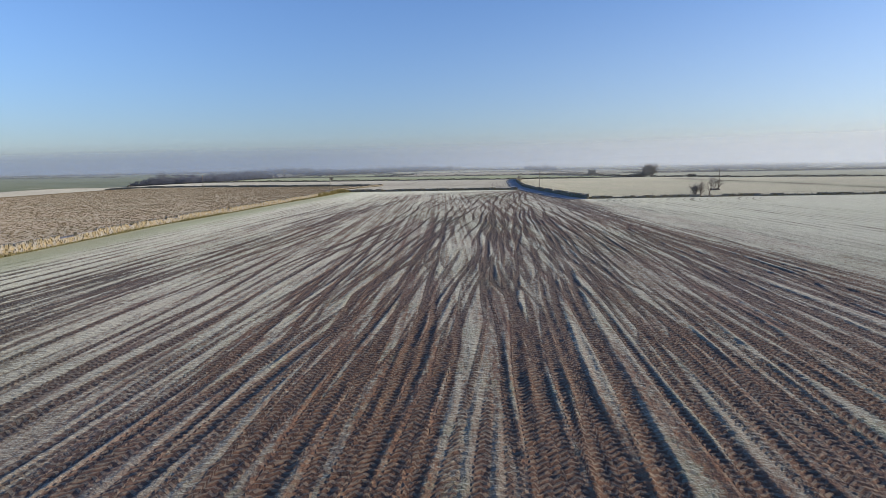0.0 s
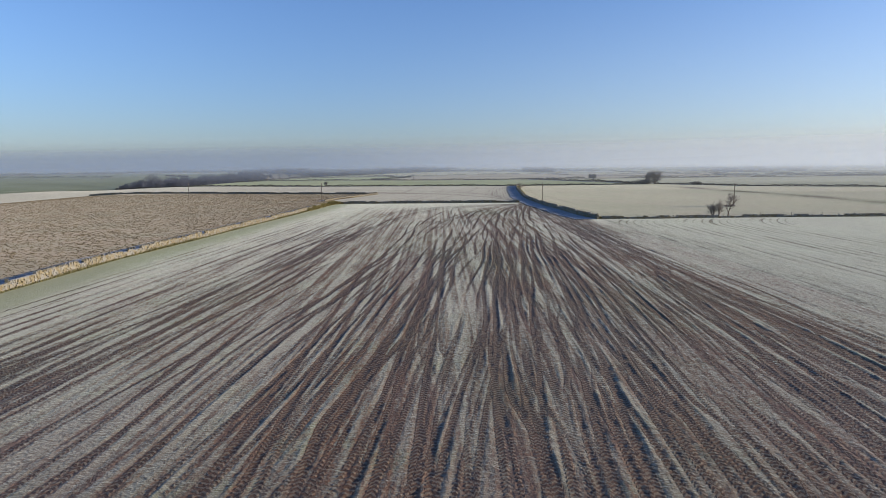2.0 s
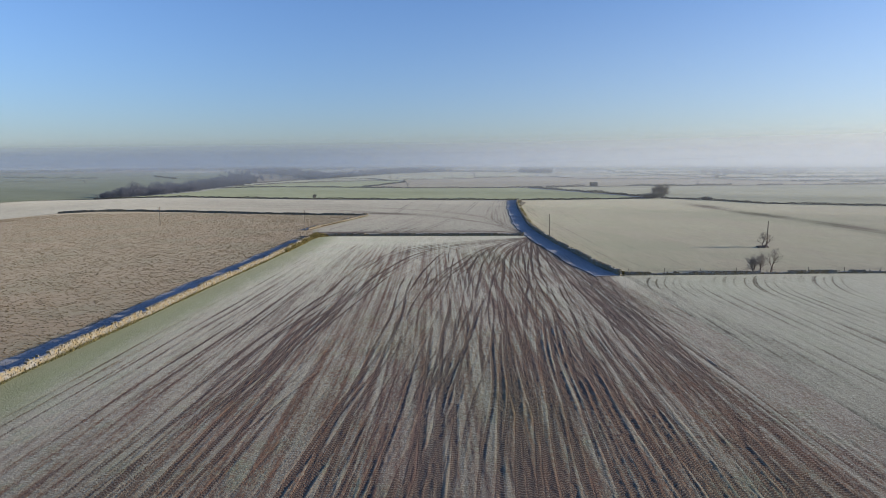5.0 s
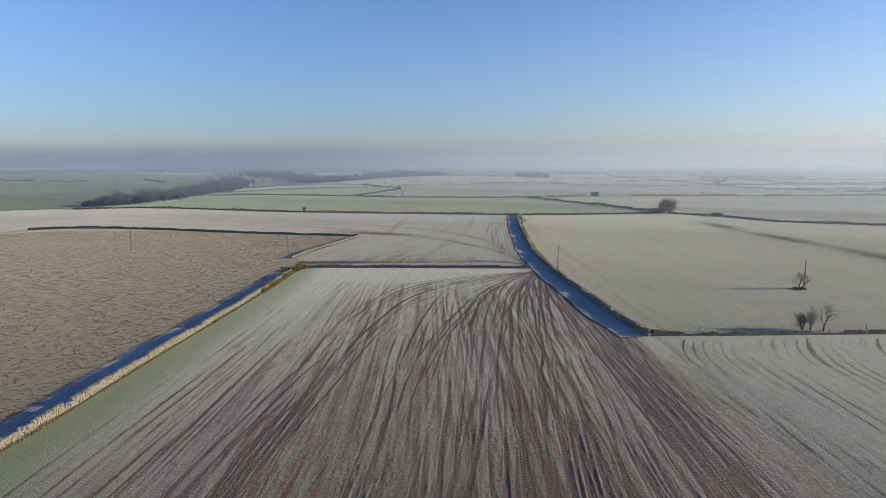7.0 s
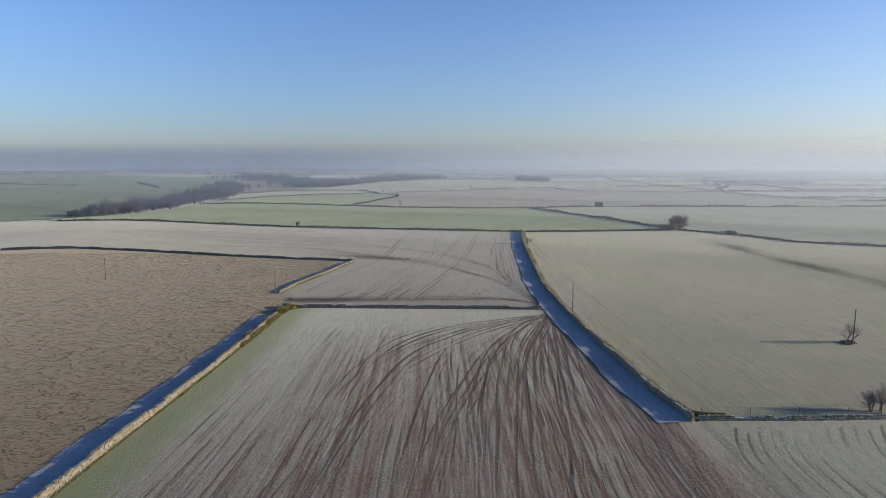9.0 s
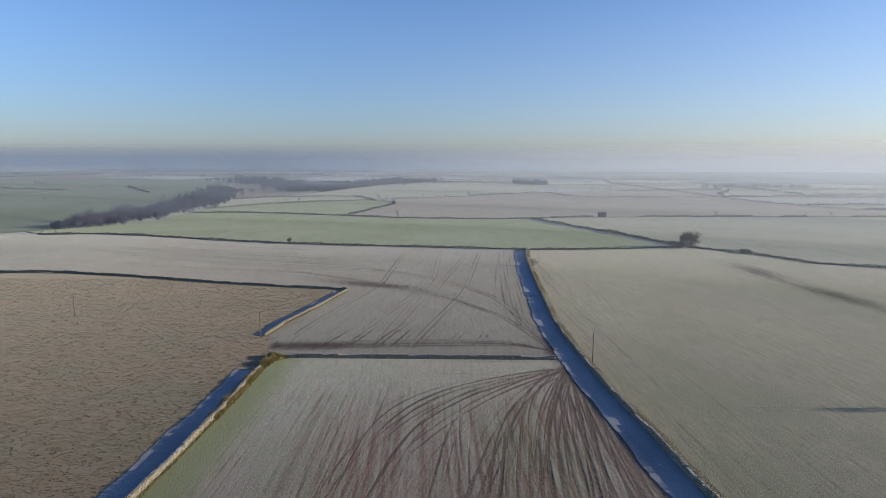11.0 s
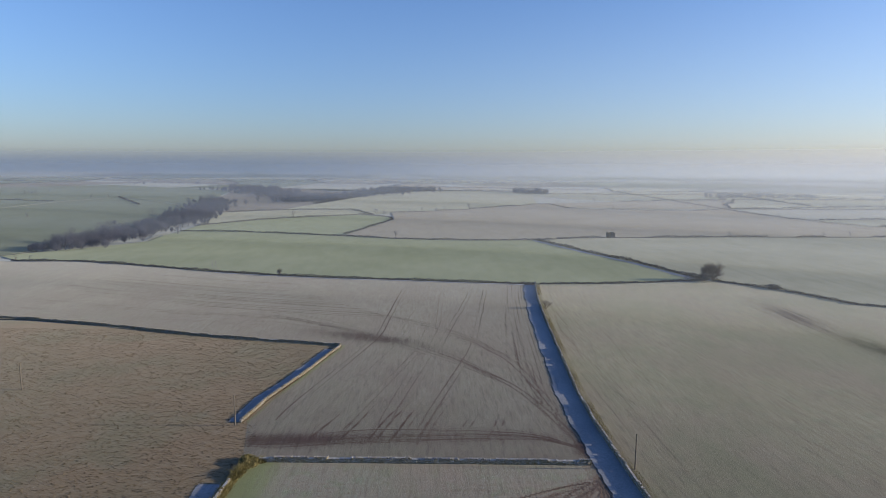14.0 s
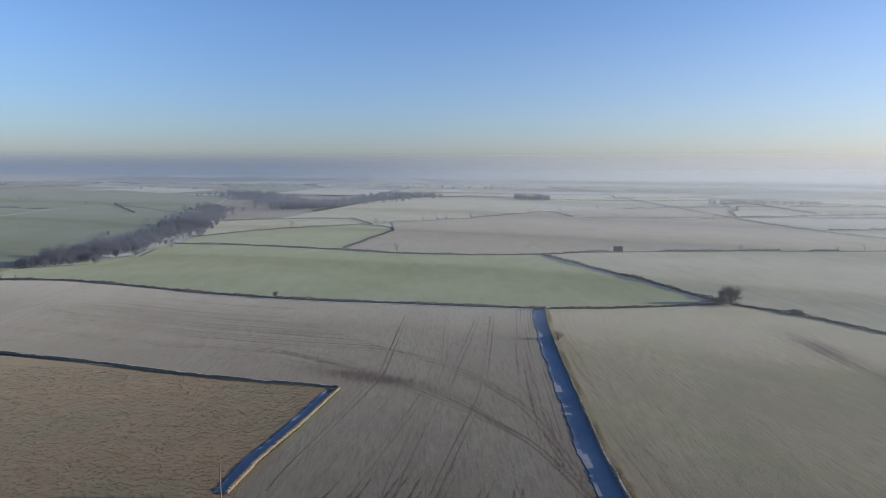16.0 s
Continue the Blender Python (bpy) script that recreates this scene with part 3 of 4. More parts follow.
    # broad dark pairs where machines turned off the headland
    for x0, y1 in ((-34, 312), (-26.5, 320), (-17.5, 324), (-12, 318), (-5.7, 330), (4, 312), (12, 308)):
        mid = x0 + 0.33 * (ys - 287.5) + 0.3 * np.sin(ys / 5 + x0)
        for side in (-1.0, 1.0):
            g.rut(mid + side, np.full_like(ys, 0.33), 0.45, rng.uniform(0.35, 0.8), (1 - ramp01(ys, 296, y1)) * (0.8 + 0.2 * np.sin(ys)), limit=(ys > 286) & (ys < y1))
    smear = np.exp(-(((g.y - np.interp(xs, [-90, -44, -10, 20], [404, 386, 372, 350])[None]) / 8) ** 2)) * np.exp(-(((g.x + 25) / 32) ** 2))
    g.bare = np.maximum(g.bare, 0.46 * smear)
    g.bare = np.maximum(g.bare, np.exp(-(((g.y - 288.5) / 4.5) ** 2)) * ramp01(g.x, -52, -46) * (0.26 + 0.3 * (1 - ramp01(g.x, -34, -8))))
    for k in range(26):
        mid = np.interp(xs, [-400, -180, -110, -60, -20, 0], np.array([575, 462, 434, 420, 410, 408]) + 2.6 * k)
        mid = mid + rng.normal(0, 0.5) + 0.6 * np.sin(xs / 23 + k)
        g.rut(mid, np.gradient(mid, xs), 0.75, rng.uniform(0.2, 0.5), 0.8 + 0.2 * np.sin(xs / (19 + k) + 2 * k), across=False, limit=(xs > -150 - 60 * rng.random()) & (xs < -18 - 2 * k - 30 * rng.random()))
    g.traffic = 0.16 + 0.5 * np.exp(-(((g.x - 38) / 9) ** 2) - ((g.y - 305) / 28) ** 2)
    # wear along the lane
    lane_x = np.interp(ys, [p[1] for p in LANE], [p[0] for p in LANE])
    for off in (8.2, 9.6, 11.4, 13.2, 15.5):
        g.rut(lane_x - off, np.gradient(lane_x, ys), 0.3, 0.5, 0.7 + 0.3 * np.sin(ys / 15 + off), limit=ys > 310)
    g.bare = np.maximum(g.bare, 0.8 * np.exp(-(((g.x - 35) / 3.5) ** 2) - ((g.y - 281) / 7) ** 2))
    corner_x = np.interp(ys, [299, 315, 334, 367], [-52.5, -49.5, -43.8, -35.3])[:, None]
    g.green = 0.7 * (1 - ramp01(g.x - corner_x, 0.5, 3.5)) * (g.y < 368) * (g.y > 298)
    g.z *= 0.35
    g.make("upper_field", UPPER, M_UPPER, "frosted brown drilled field crossed by wheel tracks", 0.004)


def east_pasture():
    """Pasture beyond the lane wall, with faint wheel lines and one broad worn band."""
    rng = np.random.default_rng(10)
    xs, ys = np.r_[np.arange(40, 150, 0.6), np.arange(150, 240, 1.0), np.arange(240, 421, 8.0)], np.arange(187, 496, 0.7)
    g = Relief(xs, ys)
    lane_x = np.interp(ys, [p[1] for p in LANE], [p[0] for p in LANE])
    for k, off in enumerate((5, 7.5, 11, 13, 22, 24)):
        mid = lane_x + off + 0.5 * np.sin(ys / 16 + k)
        g.rut(mid, np.gradient(mid, ys), 0.35, 0.34, 0.6 + 0.4 * np.sin(ys / 19 + 2 * k))
    for k in range(6):
        mid = 78 + 9 * k - 0.28 * (ys - 200) + 0.8 * np.sin(ys / 30)
        g.rut(mid, np.gradient(mid, ys), 0.4, 0.35, 0.5 + 0.5 * np.sin(ys / 25 + 2.2 * k), limit=ys < 330)
    band = np.interp(ys, [187, 300, 377, 408, 442, 480], [175, 169, 165, 163, 160, 150])[:, None] + 2 * np.sin(ys / 22)[:, None]
    g.bare = np.maximum(g.bare, (0.46 + 0.1 * np.sin(ys / 9))[:, None] * np.exp(-(((g.x - band) / 8.5) ** 2)) * (1 - ramp01(g.y, 430, 462)))
    g.traffic = 0.5 + 0.4 * np.exp(-(((g.x - lane_x[:, None] - 6) / 6) ** 2))
    for k in range(3):
        mid = 195.5 + 1.6 * k + 0.5 * np.sin(xs / 12 + k)
        g.rut(mid, np.zeros_like(xs), 0.3, 0.4, 0.7 + 0.3 * np.sin(xs / 9), across=False, limit=xs > 50)
    g.make("east_pasture", EAST, M_EAST, "frosted olive pasture beyond the lane wall", 0.0)


UPPER = [(-46, 277.7), (-42, 277.5), (-4, 275.8), (33.5, 274.0), (40.2, 273.8), (40.1, 295), (41.2, 320), (44.8, 360), (48.8, 405), (53.8, 450), (59.1, 485), (25, 491), (-15, 499), (-53, 505), (-90, 514), (-133, 527), (-186, 550), (-242, 576), (-296, 592), (-400, 600), (-418, 402), (-224, 414), (-173, 409), (-123, 395), (-75, 379), (-35, 368), (-43.5, 334), (-51, 300)]
EAST = [(46, 192), (96, 192), (400, 188), (420, 330), (207, 432), (198, 453), (187, 472), (166, 494), (135, 490), (95, 485), (59.6, 485), (54.2, 450), (49.2, 405), (45.2, 360), (41.6, 320), (40.5, 295), (40.7, 270), (41, 250), (42.4, 226), (43.2, 205), (45.2, 191.5)]
main_field()
stubble_field()
upper_field()
east_pasture()
field("rough_pasture", [(-56, -60), (-57.5, 60), (-57, 122), (-54.5, 150), (-52, 186), (-49.5, 214), (-47.5, 242), (-44, 276.4), (-49.5, 300), (-42.3, 334), (-34.5, 366.5), (-75, 377), (-123, 393), (-173, 407), (-224, 412), (-420, 400), (-420, -60)], M_PASTURE, "rough brown frosted grazing with tussocks", lift=-0.03)
field("green_field", [(25, 492), (-15, 500), (-53, 506), (-90, 515), (-133, 528), (-186, 551), (-242, 577), (-296, 593), (-330, 628), (-318, 655), (-268, 680), (-247, 697), (-254, 748), (-250, 778), (-147, 744), (-81, 721), (-29, 699), (34, 686), (98, 688), (125, 611), (145, 561), (157, 516), (152, 501), (135, 493), (95, 487), (60, 487)], M_GREEN, "pale green frosted winter crop between hedges")
field("hedged_field", [(99, 688), (126, 611), (146, 561), (158, 516), (170, 494), (188, 473), (199, 454), (208, 433), (421, 331), (800, 420), (800, 715), (422, 714), (280, 713), (136, 702)], M_PALE, "pale frosted grass behind a thick hedge")
field("stubble_soil_field", [(-76, 731), (-29, 700), (34, 687), (98, 690), (136, 704), (280, 715), (422, 716), (800, 717), (500, 830), (490, 1010), (500, 1160), (430, 1120), (232, 1130), (222, 1230), (200, 1215), (63, 1060), (-46, 990), (-40, 925), (-38, 885), (-60, 796)], M_PINK, "frosted pinkish stubble field")
field("small_green_field", [(-250, 779), (-147, 745), (-78, 727), (-62, 796), (-42, 885), (-45, 925), (-83, 961), (-173, 909), (-254, 835)], M_GREEN, "small pale green frosted field")
field("narrow_field", [(-254, 837), (-173, 911), (-83, 963), (-48, 988), (-107, 1048), (-218, 1047), (-300, 1085)], M_PALE, "narrow frosted field by the wood")
field("far_field", [(-210, 1056), (-107, 1050), (-48, 991), (63, 1063), (198, 1219), (262, 1660), (222, 1700), (-13, 1660), (-120, 1485), (-184, 1190)], M_PALE, "far frosted field below a wood")
field("hill_field", [(-326, 640), (-322, 760), (-330, 950), (-375, 1140), (-590, 1360), (-625, 1220), (-640, 1080), (-1000, 980), (-1000, 420), (-430, 420)], M_HILL, "green pasture on the far side of the valley", lift=0.3)
field("hill_field", [(-378, 1146), (-380, 1260), (-460, 1650), (-900, 2000), (-1400, 1500), (-1000, 990), (-645, 1090), (-630, 1225), (-592, 1372)], M_HILL, "green hillside pasture beyond a track", lift=0.3)

field("valley_side", [(-304, 1080), (-218, 1040), (-205, 1060), (-180, 1195), (-118, 1490), (-30, 1660), (-200, 1760), (-480, 1900), (-445, 1600), (-385, 1300), (-374, 1150)], M_SCRUB, "rough scrubby valley side below the woods", lift=0.06)
field("ploughed_field", [(-1260, 2640), (-1180, 2470), (-880, 2290), (-600, 2060), (-560, 2110), (-860, 2380), (-1120, 2600)], M_SCRUB, "far brown ploughed field along a ridge", 120, 0.5)


def far_farmland():
    """Fields, hedges and hedgerow trees that go on into the haze beyond the named ones."""
    rng = np.random.default_rng(77)
    rows = (770, 960, 1180, 1440, 1760, 2150, 2620, 3200, 3850)
    cols = np.arange(-2100, 2600, 310)
    knot = {}
    for j, y in enumerate(rows):
        for i, x in enumerate(cols):
            knot[i, j] = (x + (155 if j % 2 else 0) + rng.uniform(-90, 90) + 0.05 * y, y + rng.uniform(-0.06, 0.06) * y - 0.06 * x)

    def taken(p):
        return any(inside(np.array([p[0]]), np.array([p[1]]), o)[0] for o in known)

    known = OUTLINES[:]
    trees = []
    for j in range(len(rows) - 1):
        for i in range(len(cols) - 1):
            quad = [knot[i, j], knot[i + 1, j], knot[i + 1, j + 1], knot[i, j + 1]]
            mx, my = sum(p[0] for p in quad) / 4, sum(p[1] for p in quad) / 4
            if taken((mx, my)) or abs(mx) > 0.85 * my + 200 or (mx < -250 and my < 2000):
                continue
            pool = (M_HILL, M_SCRUB, M_HILL, M_PALE) if mx < -300 else (M_PALE, M_WHITE, M_PINK, M_PALE, M_GREEN)
            field("far_field", quad, pool[rng.integers(len(pool))], "distant frosted field fading in haze", 160, 0.03)
            for a, b in ((quad[0], quad[1]), (quad[1], quad[2])):
                if rng.random() < 0.8:
                    bits = [tuple(np.array(a) + (np.array(b) - np.array(a)) * q) for q in np.linspace(0.02, 0.98, 6)]
                    if not any(taken(p) for p in bits):
                        bits = [(x + rng.normal(0, 6), y + rng.normal(0, 6)) for x, y in bits]
                        hedge(bits, 2.6 + my / 1500, 2.5, "distant hedge fading in haze", int(rng.integers(1000)), 5.0, 1.2, gappy=0.3)
                        trees += [p for p in bits if rng.random() < 0.2]
    return trees


FAR_TREES = far_farmland()


def farm_track(line, wide, label, lift=0.7):
    p, h, s = along(line, 8)
    side = np.stack([h[:, 1], -h[:, 0]], 1) * wide / 2
    n = len(p)
    v = np.concatenate([np.c_[q, terrain(q[:, 0], q[:, 1]) + lift] for q in (p - side, p + side)])
    k = np.arange(n - 1)
    return tagged(mesh_object("farm_track", v, np.stack([k, k + n, k + n + 1, k + 1], 1), M_PALE), label, "track", kind="structure")


farm_track([(-620, 980), (-612, 1100), (-616, 1200), (-590, 1330)], 7, "pale frosted farm track over green pasture")
farm_track([(-330, 640), (-322, 668), (-270, 690), (-250, 705), (-258, 750), (-254, 776)], 3, "pale frosted track between wood and green field")

farm_track([(60.5, 482.5), (95, 483.2), (135, 487.8), (158, 491.0), (168, 490)], 3.2, "white frosted headland strip beside a low hedge", 0.03)

for off in (-1.0, 1.0):
    farm_track([(-150 + off, 575 + 0.3 * off), (-139 + off, 543 + 0.3 * off), (-132.5 + off, 530)], 0.45, "faint brown wheel mark pressed across green crop", 0.16).data.materials[0] = M_UPPER

# ---- walls and hedges ----
dry_stone_wall(WEST_WALL, 1.42, "limestone dry stone wall with long dry grass beside the rutted field", 1, gaps=((151, 155), (171, 172.5), (187, 190), (214, 216), (258, 260)), verge=0.95, lush=0.45)
dry_stone_wall([(-42, 277.5), (-4, 275.8), (33.5, 274)], 1.15, "low grey dry stone wall across the field end", 2, grass=False, base=1.0)
dry_stone_wall([(-52.5, 299), (-49.5, 315), (-43.8, 334), (-35.3, 367)], 0.95, "limestone dry stone wall beside a telegraph pole", 3, straw=M_TUFT, base=0.75)
dry_stone_wall([(-35.3, 367.5), (-70, 376), (-100, 385), (-136, 398), (-179, 411), (-224, 414)], 1.1, "dry stone wall between brown pasture and drilled field", 5, grass=False)
dry_stone_wall(LANE, 1.5, "dry stone wall with gaps throwing a long blue shadow", 6, gaps=((40, 44), (92, 93), (118, 126), (152, 153.5), (171, 178), (205, 206), (239, 247)), verge=2.6, straw=M_BRAMBLE)
dry_stone_wall([(46.5, 191.5), (63, 191), (96, 191.5), (119, 190.5), (250, 189), (400, 187)], 0.85, "tumbled dry stone wall with frosted top", 7, gaps=((6, 9), (19, 21), (33, 40), (52, 55), (66, 69), (90, 96)), grass=False)



def hoar_shade_strip(line, wide, label, seed, lift=0.06):
    """Frosted grass west of a wall, blued to colour its cast shadow, with a ragged edge and stiff frosted blades."""
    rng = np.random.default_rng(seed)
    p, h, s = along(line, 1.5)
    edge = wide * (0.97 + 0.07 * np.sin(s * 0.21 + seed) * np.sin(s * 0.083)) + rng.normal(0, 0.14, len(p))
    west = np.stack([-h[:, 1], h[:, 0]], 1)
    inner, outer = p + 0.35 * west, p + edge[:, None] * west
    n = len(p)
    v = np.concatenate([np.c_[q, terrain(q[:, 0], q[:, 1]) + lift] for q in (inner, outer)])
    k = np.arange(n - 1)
    thing = mesh_object("frosted_shade_verge", v, np.stack([k, k + 1, k + 1 + n, k + n], 1), M_HOAR_SHADE)
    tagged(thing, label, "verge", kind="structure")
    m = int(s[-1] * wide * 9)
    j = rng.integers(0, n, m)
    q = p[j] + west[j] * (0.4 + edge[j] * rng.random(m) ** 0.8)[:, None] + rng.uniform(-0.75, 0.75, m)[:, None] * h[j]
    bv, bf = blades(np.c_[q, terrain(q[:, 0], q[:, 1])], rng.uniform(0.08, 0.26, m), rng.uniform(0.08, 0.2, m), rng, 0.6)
    tagged(mesh_object("frosted_grass", bv, bf, M_HOAR_SHADE, thing), "stiff frosted grass, blued for shade", kind="stuff")


# widths follow the cast shadows of the walls
hoar_shade_strip([(-55, -55)] + WEST_WALL[1:], 6.4, "hoar frost, blued for shade, on grass behind a wall", 90)
hoar_shade_strip(LANE, 6.5, "hoar frost, blued for shade, along the lane wall", 91, 0.1)
hoar_shade_strip([(-52.5, 299), (-49.5, 315), (-43.8, 334), (-36.5, 363)], 3.9, "hoar frost, blued for shade, behind a short wall", 92)

# blue shade put beside the hedge in the frost's colour
hoar_shade_strip([(160, 503), (155, 516), (143, 561), (123, 611), (97, 686)], 4.5, "hoar frost, blued for shade, behind a thick hedge", 93, 0.2)
hoar_shade_strip([(59.5, 484), (25, 489.6), (-15, 497.6), (-53, 503.6), (-90, 512.6), (-133, 525.6)], 2.0, "bluish frosted headland along a hedge", 94, 0.1)

A_LINE = [(-300, 593), (-242, 576.5), (-186, 550.5), (-133, 527.5), (-90, 514.5), (-53, 505.5), (-15, 499.5), (25, 491.5), (60, 486)]
hedge(A_LINE, 1.5, 1.2, "long trimmed hedge between brown and green fields", 11)
hedge([(62, 485.5), (95, 486), (135, 491.5), (160, 495)], 1.2, 1.2, "low hedge at the pasture's far end", 12)
hedge([(166, 495), (187, 473), (198, 454), (207, 433), (260, 405), (421, 330)], 1.5, 1.6, "hedge along the pasture's far corner", 13)
hedge([(98, 688), (125, 611), (145, 561), (157, 516), (162, 500)], 2.3, 2.2, "thick hedge between green and pale fields", 14, density=30)
hedge([(-250, 778), (-147, 744), (-81, 720), (-29, 698), (34, 686), (98, 688)], 1.8, 1.8, "hedge behind the green field", 15)
hedge([(98, 689), (136, 703), (280, 714), (422, 715), (800, 716)], 2.4, 2.0, "gappy tall hedge behind a pale field", 16, density=26, gappy=0.75)
hedge([(-254, 836), (-173, 910), (-83, 962), (-44, 925), (-40, 885), (-62, 796), (-78, 728)], 2.2, 2.5, "hedge curving round a small green field", 17, density=14)
hedge([(-300, 1085), (-218, 1046), (-107, 1048), (-70, 965)], 3, 3, "hedge by the wood", 18, density=14)
hedge([(-48, 990), (63, 1061), (198, 1217), (222, 1230), (232, 1130), (430, 1120), (500, 1162)], 2.5, 2.5, "straggling hedge between far fields", 19, density=10, gappy=0.5)
hedge([(-184, 1190), (-120, 1485), (-13, 1660), (222, 1700)], 5, 6, "far hedge", 20, density=10, twig=1.2)
hedge([(520, 1800), (500, 1160), (490, 1000), (500, 830), (640, 770)], 3, 3, "long hedge running into the haze", 21, density=10)


# ---- trees, bushes and woods ----
def tubes(segs, sides):
    """Tapered tubes for rows of start, end and two radii."""
    n = len(segs)
    a, b, ra, rb = (np.array([q[k] for q in segs], float) for k in range(4))
    d = b - a
    d /= np.linalg.norm(d, axis=1, keepdims=True) + 1e-9
    u = np.cross(d, np.where(np.abs(d[:, 2:]) > 0.9, (1.0, 0, 0), (0, 0, 1.0)))
    u /= np.linalg.norm(u, axis=1, keepdims=True) + 1e-9
    w = np.cross(d, u)
    t = 2 * np.pi * np.arange(sides) / sides
    ring = u[:, None] * np.cos(t)[None, :, None] + w[:, None] * np.sin(t)[None, :, None]
    v = np.concatenate([a[:, None] + ring * ra[:, None, None], b[:, None] + ring * rb[:, None, None]], 1)
    k = np.arange(sides)
    f = np.stack([k, (k + 1) % sides, (k + 1) % sides + sides, k + sides], 1)
    return v.reshape(-1, 3), (f[None] + 2 * sides * np.arange(n)[:, None, None]).reshape(-1, 4)


def bare_tree(height, spread, seed, label, group="", stems=1, twigs=1.0, twig_mat=None):
    """A leafless tree: trunk and limbs, and a crown of fine branches and twigs."""
    rng = np.random.default_rng(seed)
    thick, thin = [], []

    def grow(p, d, length, r, level):
        bends = 3 if level < 2 else 2
        for k in range(bends):
            d = d + rng.normal(0, 0.12 + 0.05 * level, 3)
            d[2] += 0.05
            d = d / np.linalg.norm(d)
            q = p + d * length / bends
            r2 = r * (0.82 if k < bends - 1 else 0.7)
            (thick if level < 2 else thin).append((p, q, r, r2))
            if level < 4:
                many = (3, 3, 3, 2)[level] if k == bends - 1 else (1, 2, 1, 1)[level]
                many = max(1, round(many * twigs)) if level > 1 else many
                for _ in range(many):
                    side = rng.normal(0, 1, 3) * np.array([spread, spread, 0.55])
                    e = d * 0.75 + 0.62 * side / (np.linalg.norm(side) + 1e-6) + np.array([0, 0, 0.18])
                    grow(q, e / np.linalg.norm(e), length * rng.uniform(0.52, 0.8), r2 * 0.62, level + 1)
            p, r = q, r2

    starts = []
    for k in range(stems):
        starts.append(len(thick))
        d = np.array([rng.normal(0, 0.25), rng.normal(0, 0.25), 1.0]) if stems > 1 else np.array([0.04, 0.03, 1.0])
        grow(np.array([rng.normal(0, 0.3), rng.normal(0, 0.3), -0.1]) * (stems > 1), d, height * 0.34, 0.024 * height + 0.03, 0)
    thing = tagged(new("tree"), label, "tree", group)
    top = max(q[1][2] for q in thick + thin)
    k = height / top
    rescale = [[(a * k, b * k, max(ra, 0.01), max(rb, 0.007)) for a, b, ra, rb in some] for some in (thick, thin)]
    cuts = starts + [len(thick)]
    for a, b in zip(cuts, cuts[1:]):
        v, f = tubes(rescale[0][a:b], 6)
        mesh_object("trunk", v, f, M_BARK, thing, smooth=True)
    v, f = tubes(rescale[1], 3)
    mesh_object("crown", v, f, twig_mat or M_TWIG, thing)
    return thing


def stand(thing, x, y, turn=0.0, scale=1.0):
    thing.location = (x, y, float(terrain(x, y)))
    thing.rotation_euler = (0, 0, radians(turn))
    thing.scale = (scale,) * 3
    return thing


def bush(wide, height, seed, label, mat, name="bush", leaves=1600, size=0.4, group="", clipped=False):
    """A dense bush: stems under an uneven mass of small leaves and twigs."""
    rng = np.random.default_rng(seed)
    lobes = [(rng.uniform(-0.32, 0.32) * wide, rng.uniform(-0.3, 0.3) * wide, rng.uniform(0.25, 0.62) * height, rng.uniform(0.22, 0.36)) for _ in range(7)]
    lobes.append((0, 0, 0.45 * height, 0.42))
    q = []
    for x, y, z, r in lobes:
        n = leaves // len(lobes)
        d = rng.normal(0, 1, (n, 3))
        d *= (rng.random(n) ** 0.45 / np.linalg.norm(d, axis=1))[:, None]
        q.append(np.array([x, y, z]) + d * np.array([r * wide, r * wide, min(r * 1.25, 0.42) * height]))
    q = np.concatenate(q)
    if clipped:
        q = rng.uniform((-0.5, -0.3, 0.0), (0.5, 0.3, 1.0), q.shape) * np.array([wide, wide, height])
        q[:, 2] *= 0.93 + 0.07 * np.sin(9 * q[:, 0] / wide)
    q = q[q[:, 2] > 0.05]
    n = len(q)
    d = rng.normal(0, 1, (2, n, 3))
    d *= size / np.linalg.norm(d, axis=2, keepdims=True)
    v = np.stack([q - 0.5 * d[0], q + 0.5 * d[0], q + d[1]], 1).reshape(-1, 3)
    thing = tagged(new(name), label, "bush", group)
    mesh_object("crown", v, np.arange(3 * n).reshape(-1, 3), mat, thing)
    segs = [(np.array([0.2 * x, 0.2 * y, -0.1]), np.array([x, y, z]), 0.05 + 0.008 * wide, 0.03) for x, y, z, r in lobes]
    for seg in segs:
        v, f = tubes([seg], 5)
        mesh_object("stem", v, f, M_BARK, thing)
    return thing


stand(bare_tree(6.6, 1.0, 31, "bare spreading tree growing from a tumbled wall", twigs=0.8), 83.4, 193.6)
stand(bare_tree(5.4, 0.9, 32, "small bare tree beside a tumbled wall", stems=2), 81.4, 194.6, 40)
stand(bare_tree(4.4, 1.2, 33, "low bare thorn bush beside a wall", stems=4), 79.3, 194.4, 80)
stand(bare_tree(5.3, 0.8, 34, "lone bare tree at the foot of a pole in pasture", stems=2), 104.6, 237.6)
stand(bare_tree(4.8, 1.0, 35, "leafless thorn leaning over the lane wall", stems=3, twigs=0.8), 53.4, 426)
stand(bare_tree(12.0, 1.3, 36, "broad dense bare tree in a hedge corner", stems=6, twigs=1.5, twig_mat=M_BARK), 167.5, 497)
stand(bare_tree(9.5, 1.4, 37, "dense bare tree in a hedge corner", stems=4, twigs=1.5, twig_mat=M_BARK), 161.5, 496.5, 70)
stand(bush(3.6, 0.45, 44, "low heap of dead brash under a bare tree", M_TWIG, name="brash_heap", leaves=500, size=0.5), 104.5, 236.8)
stand(bush(17, 4.5, 38, "dark bramble thicket in a hedge corner", M_EVERGREEN, leaves=3000), 160, 495.8)
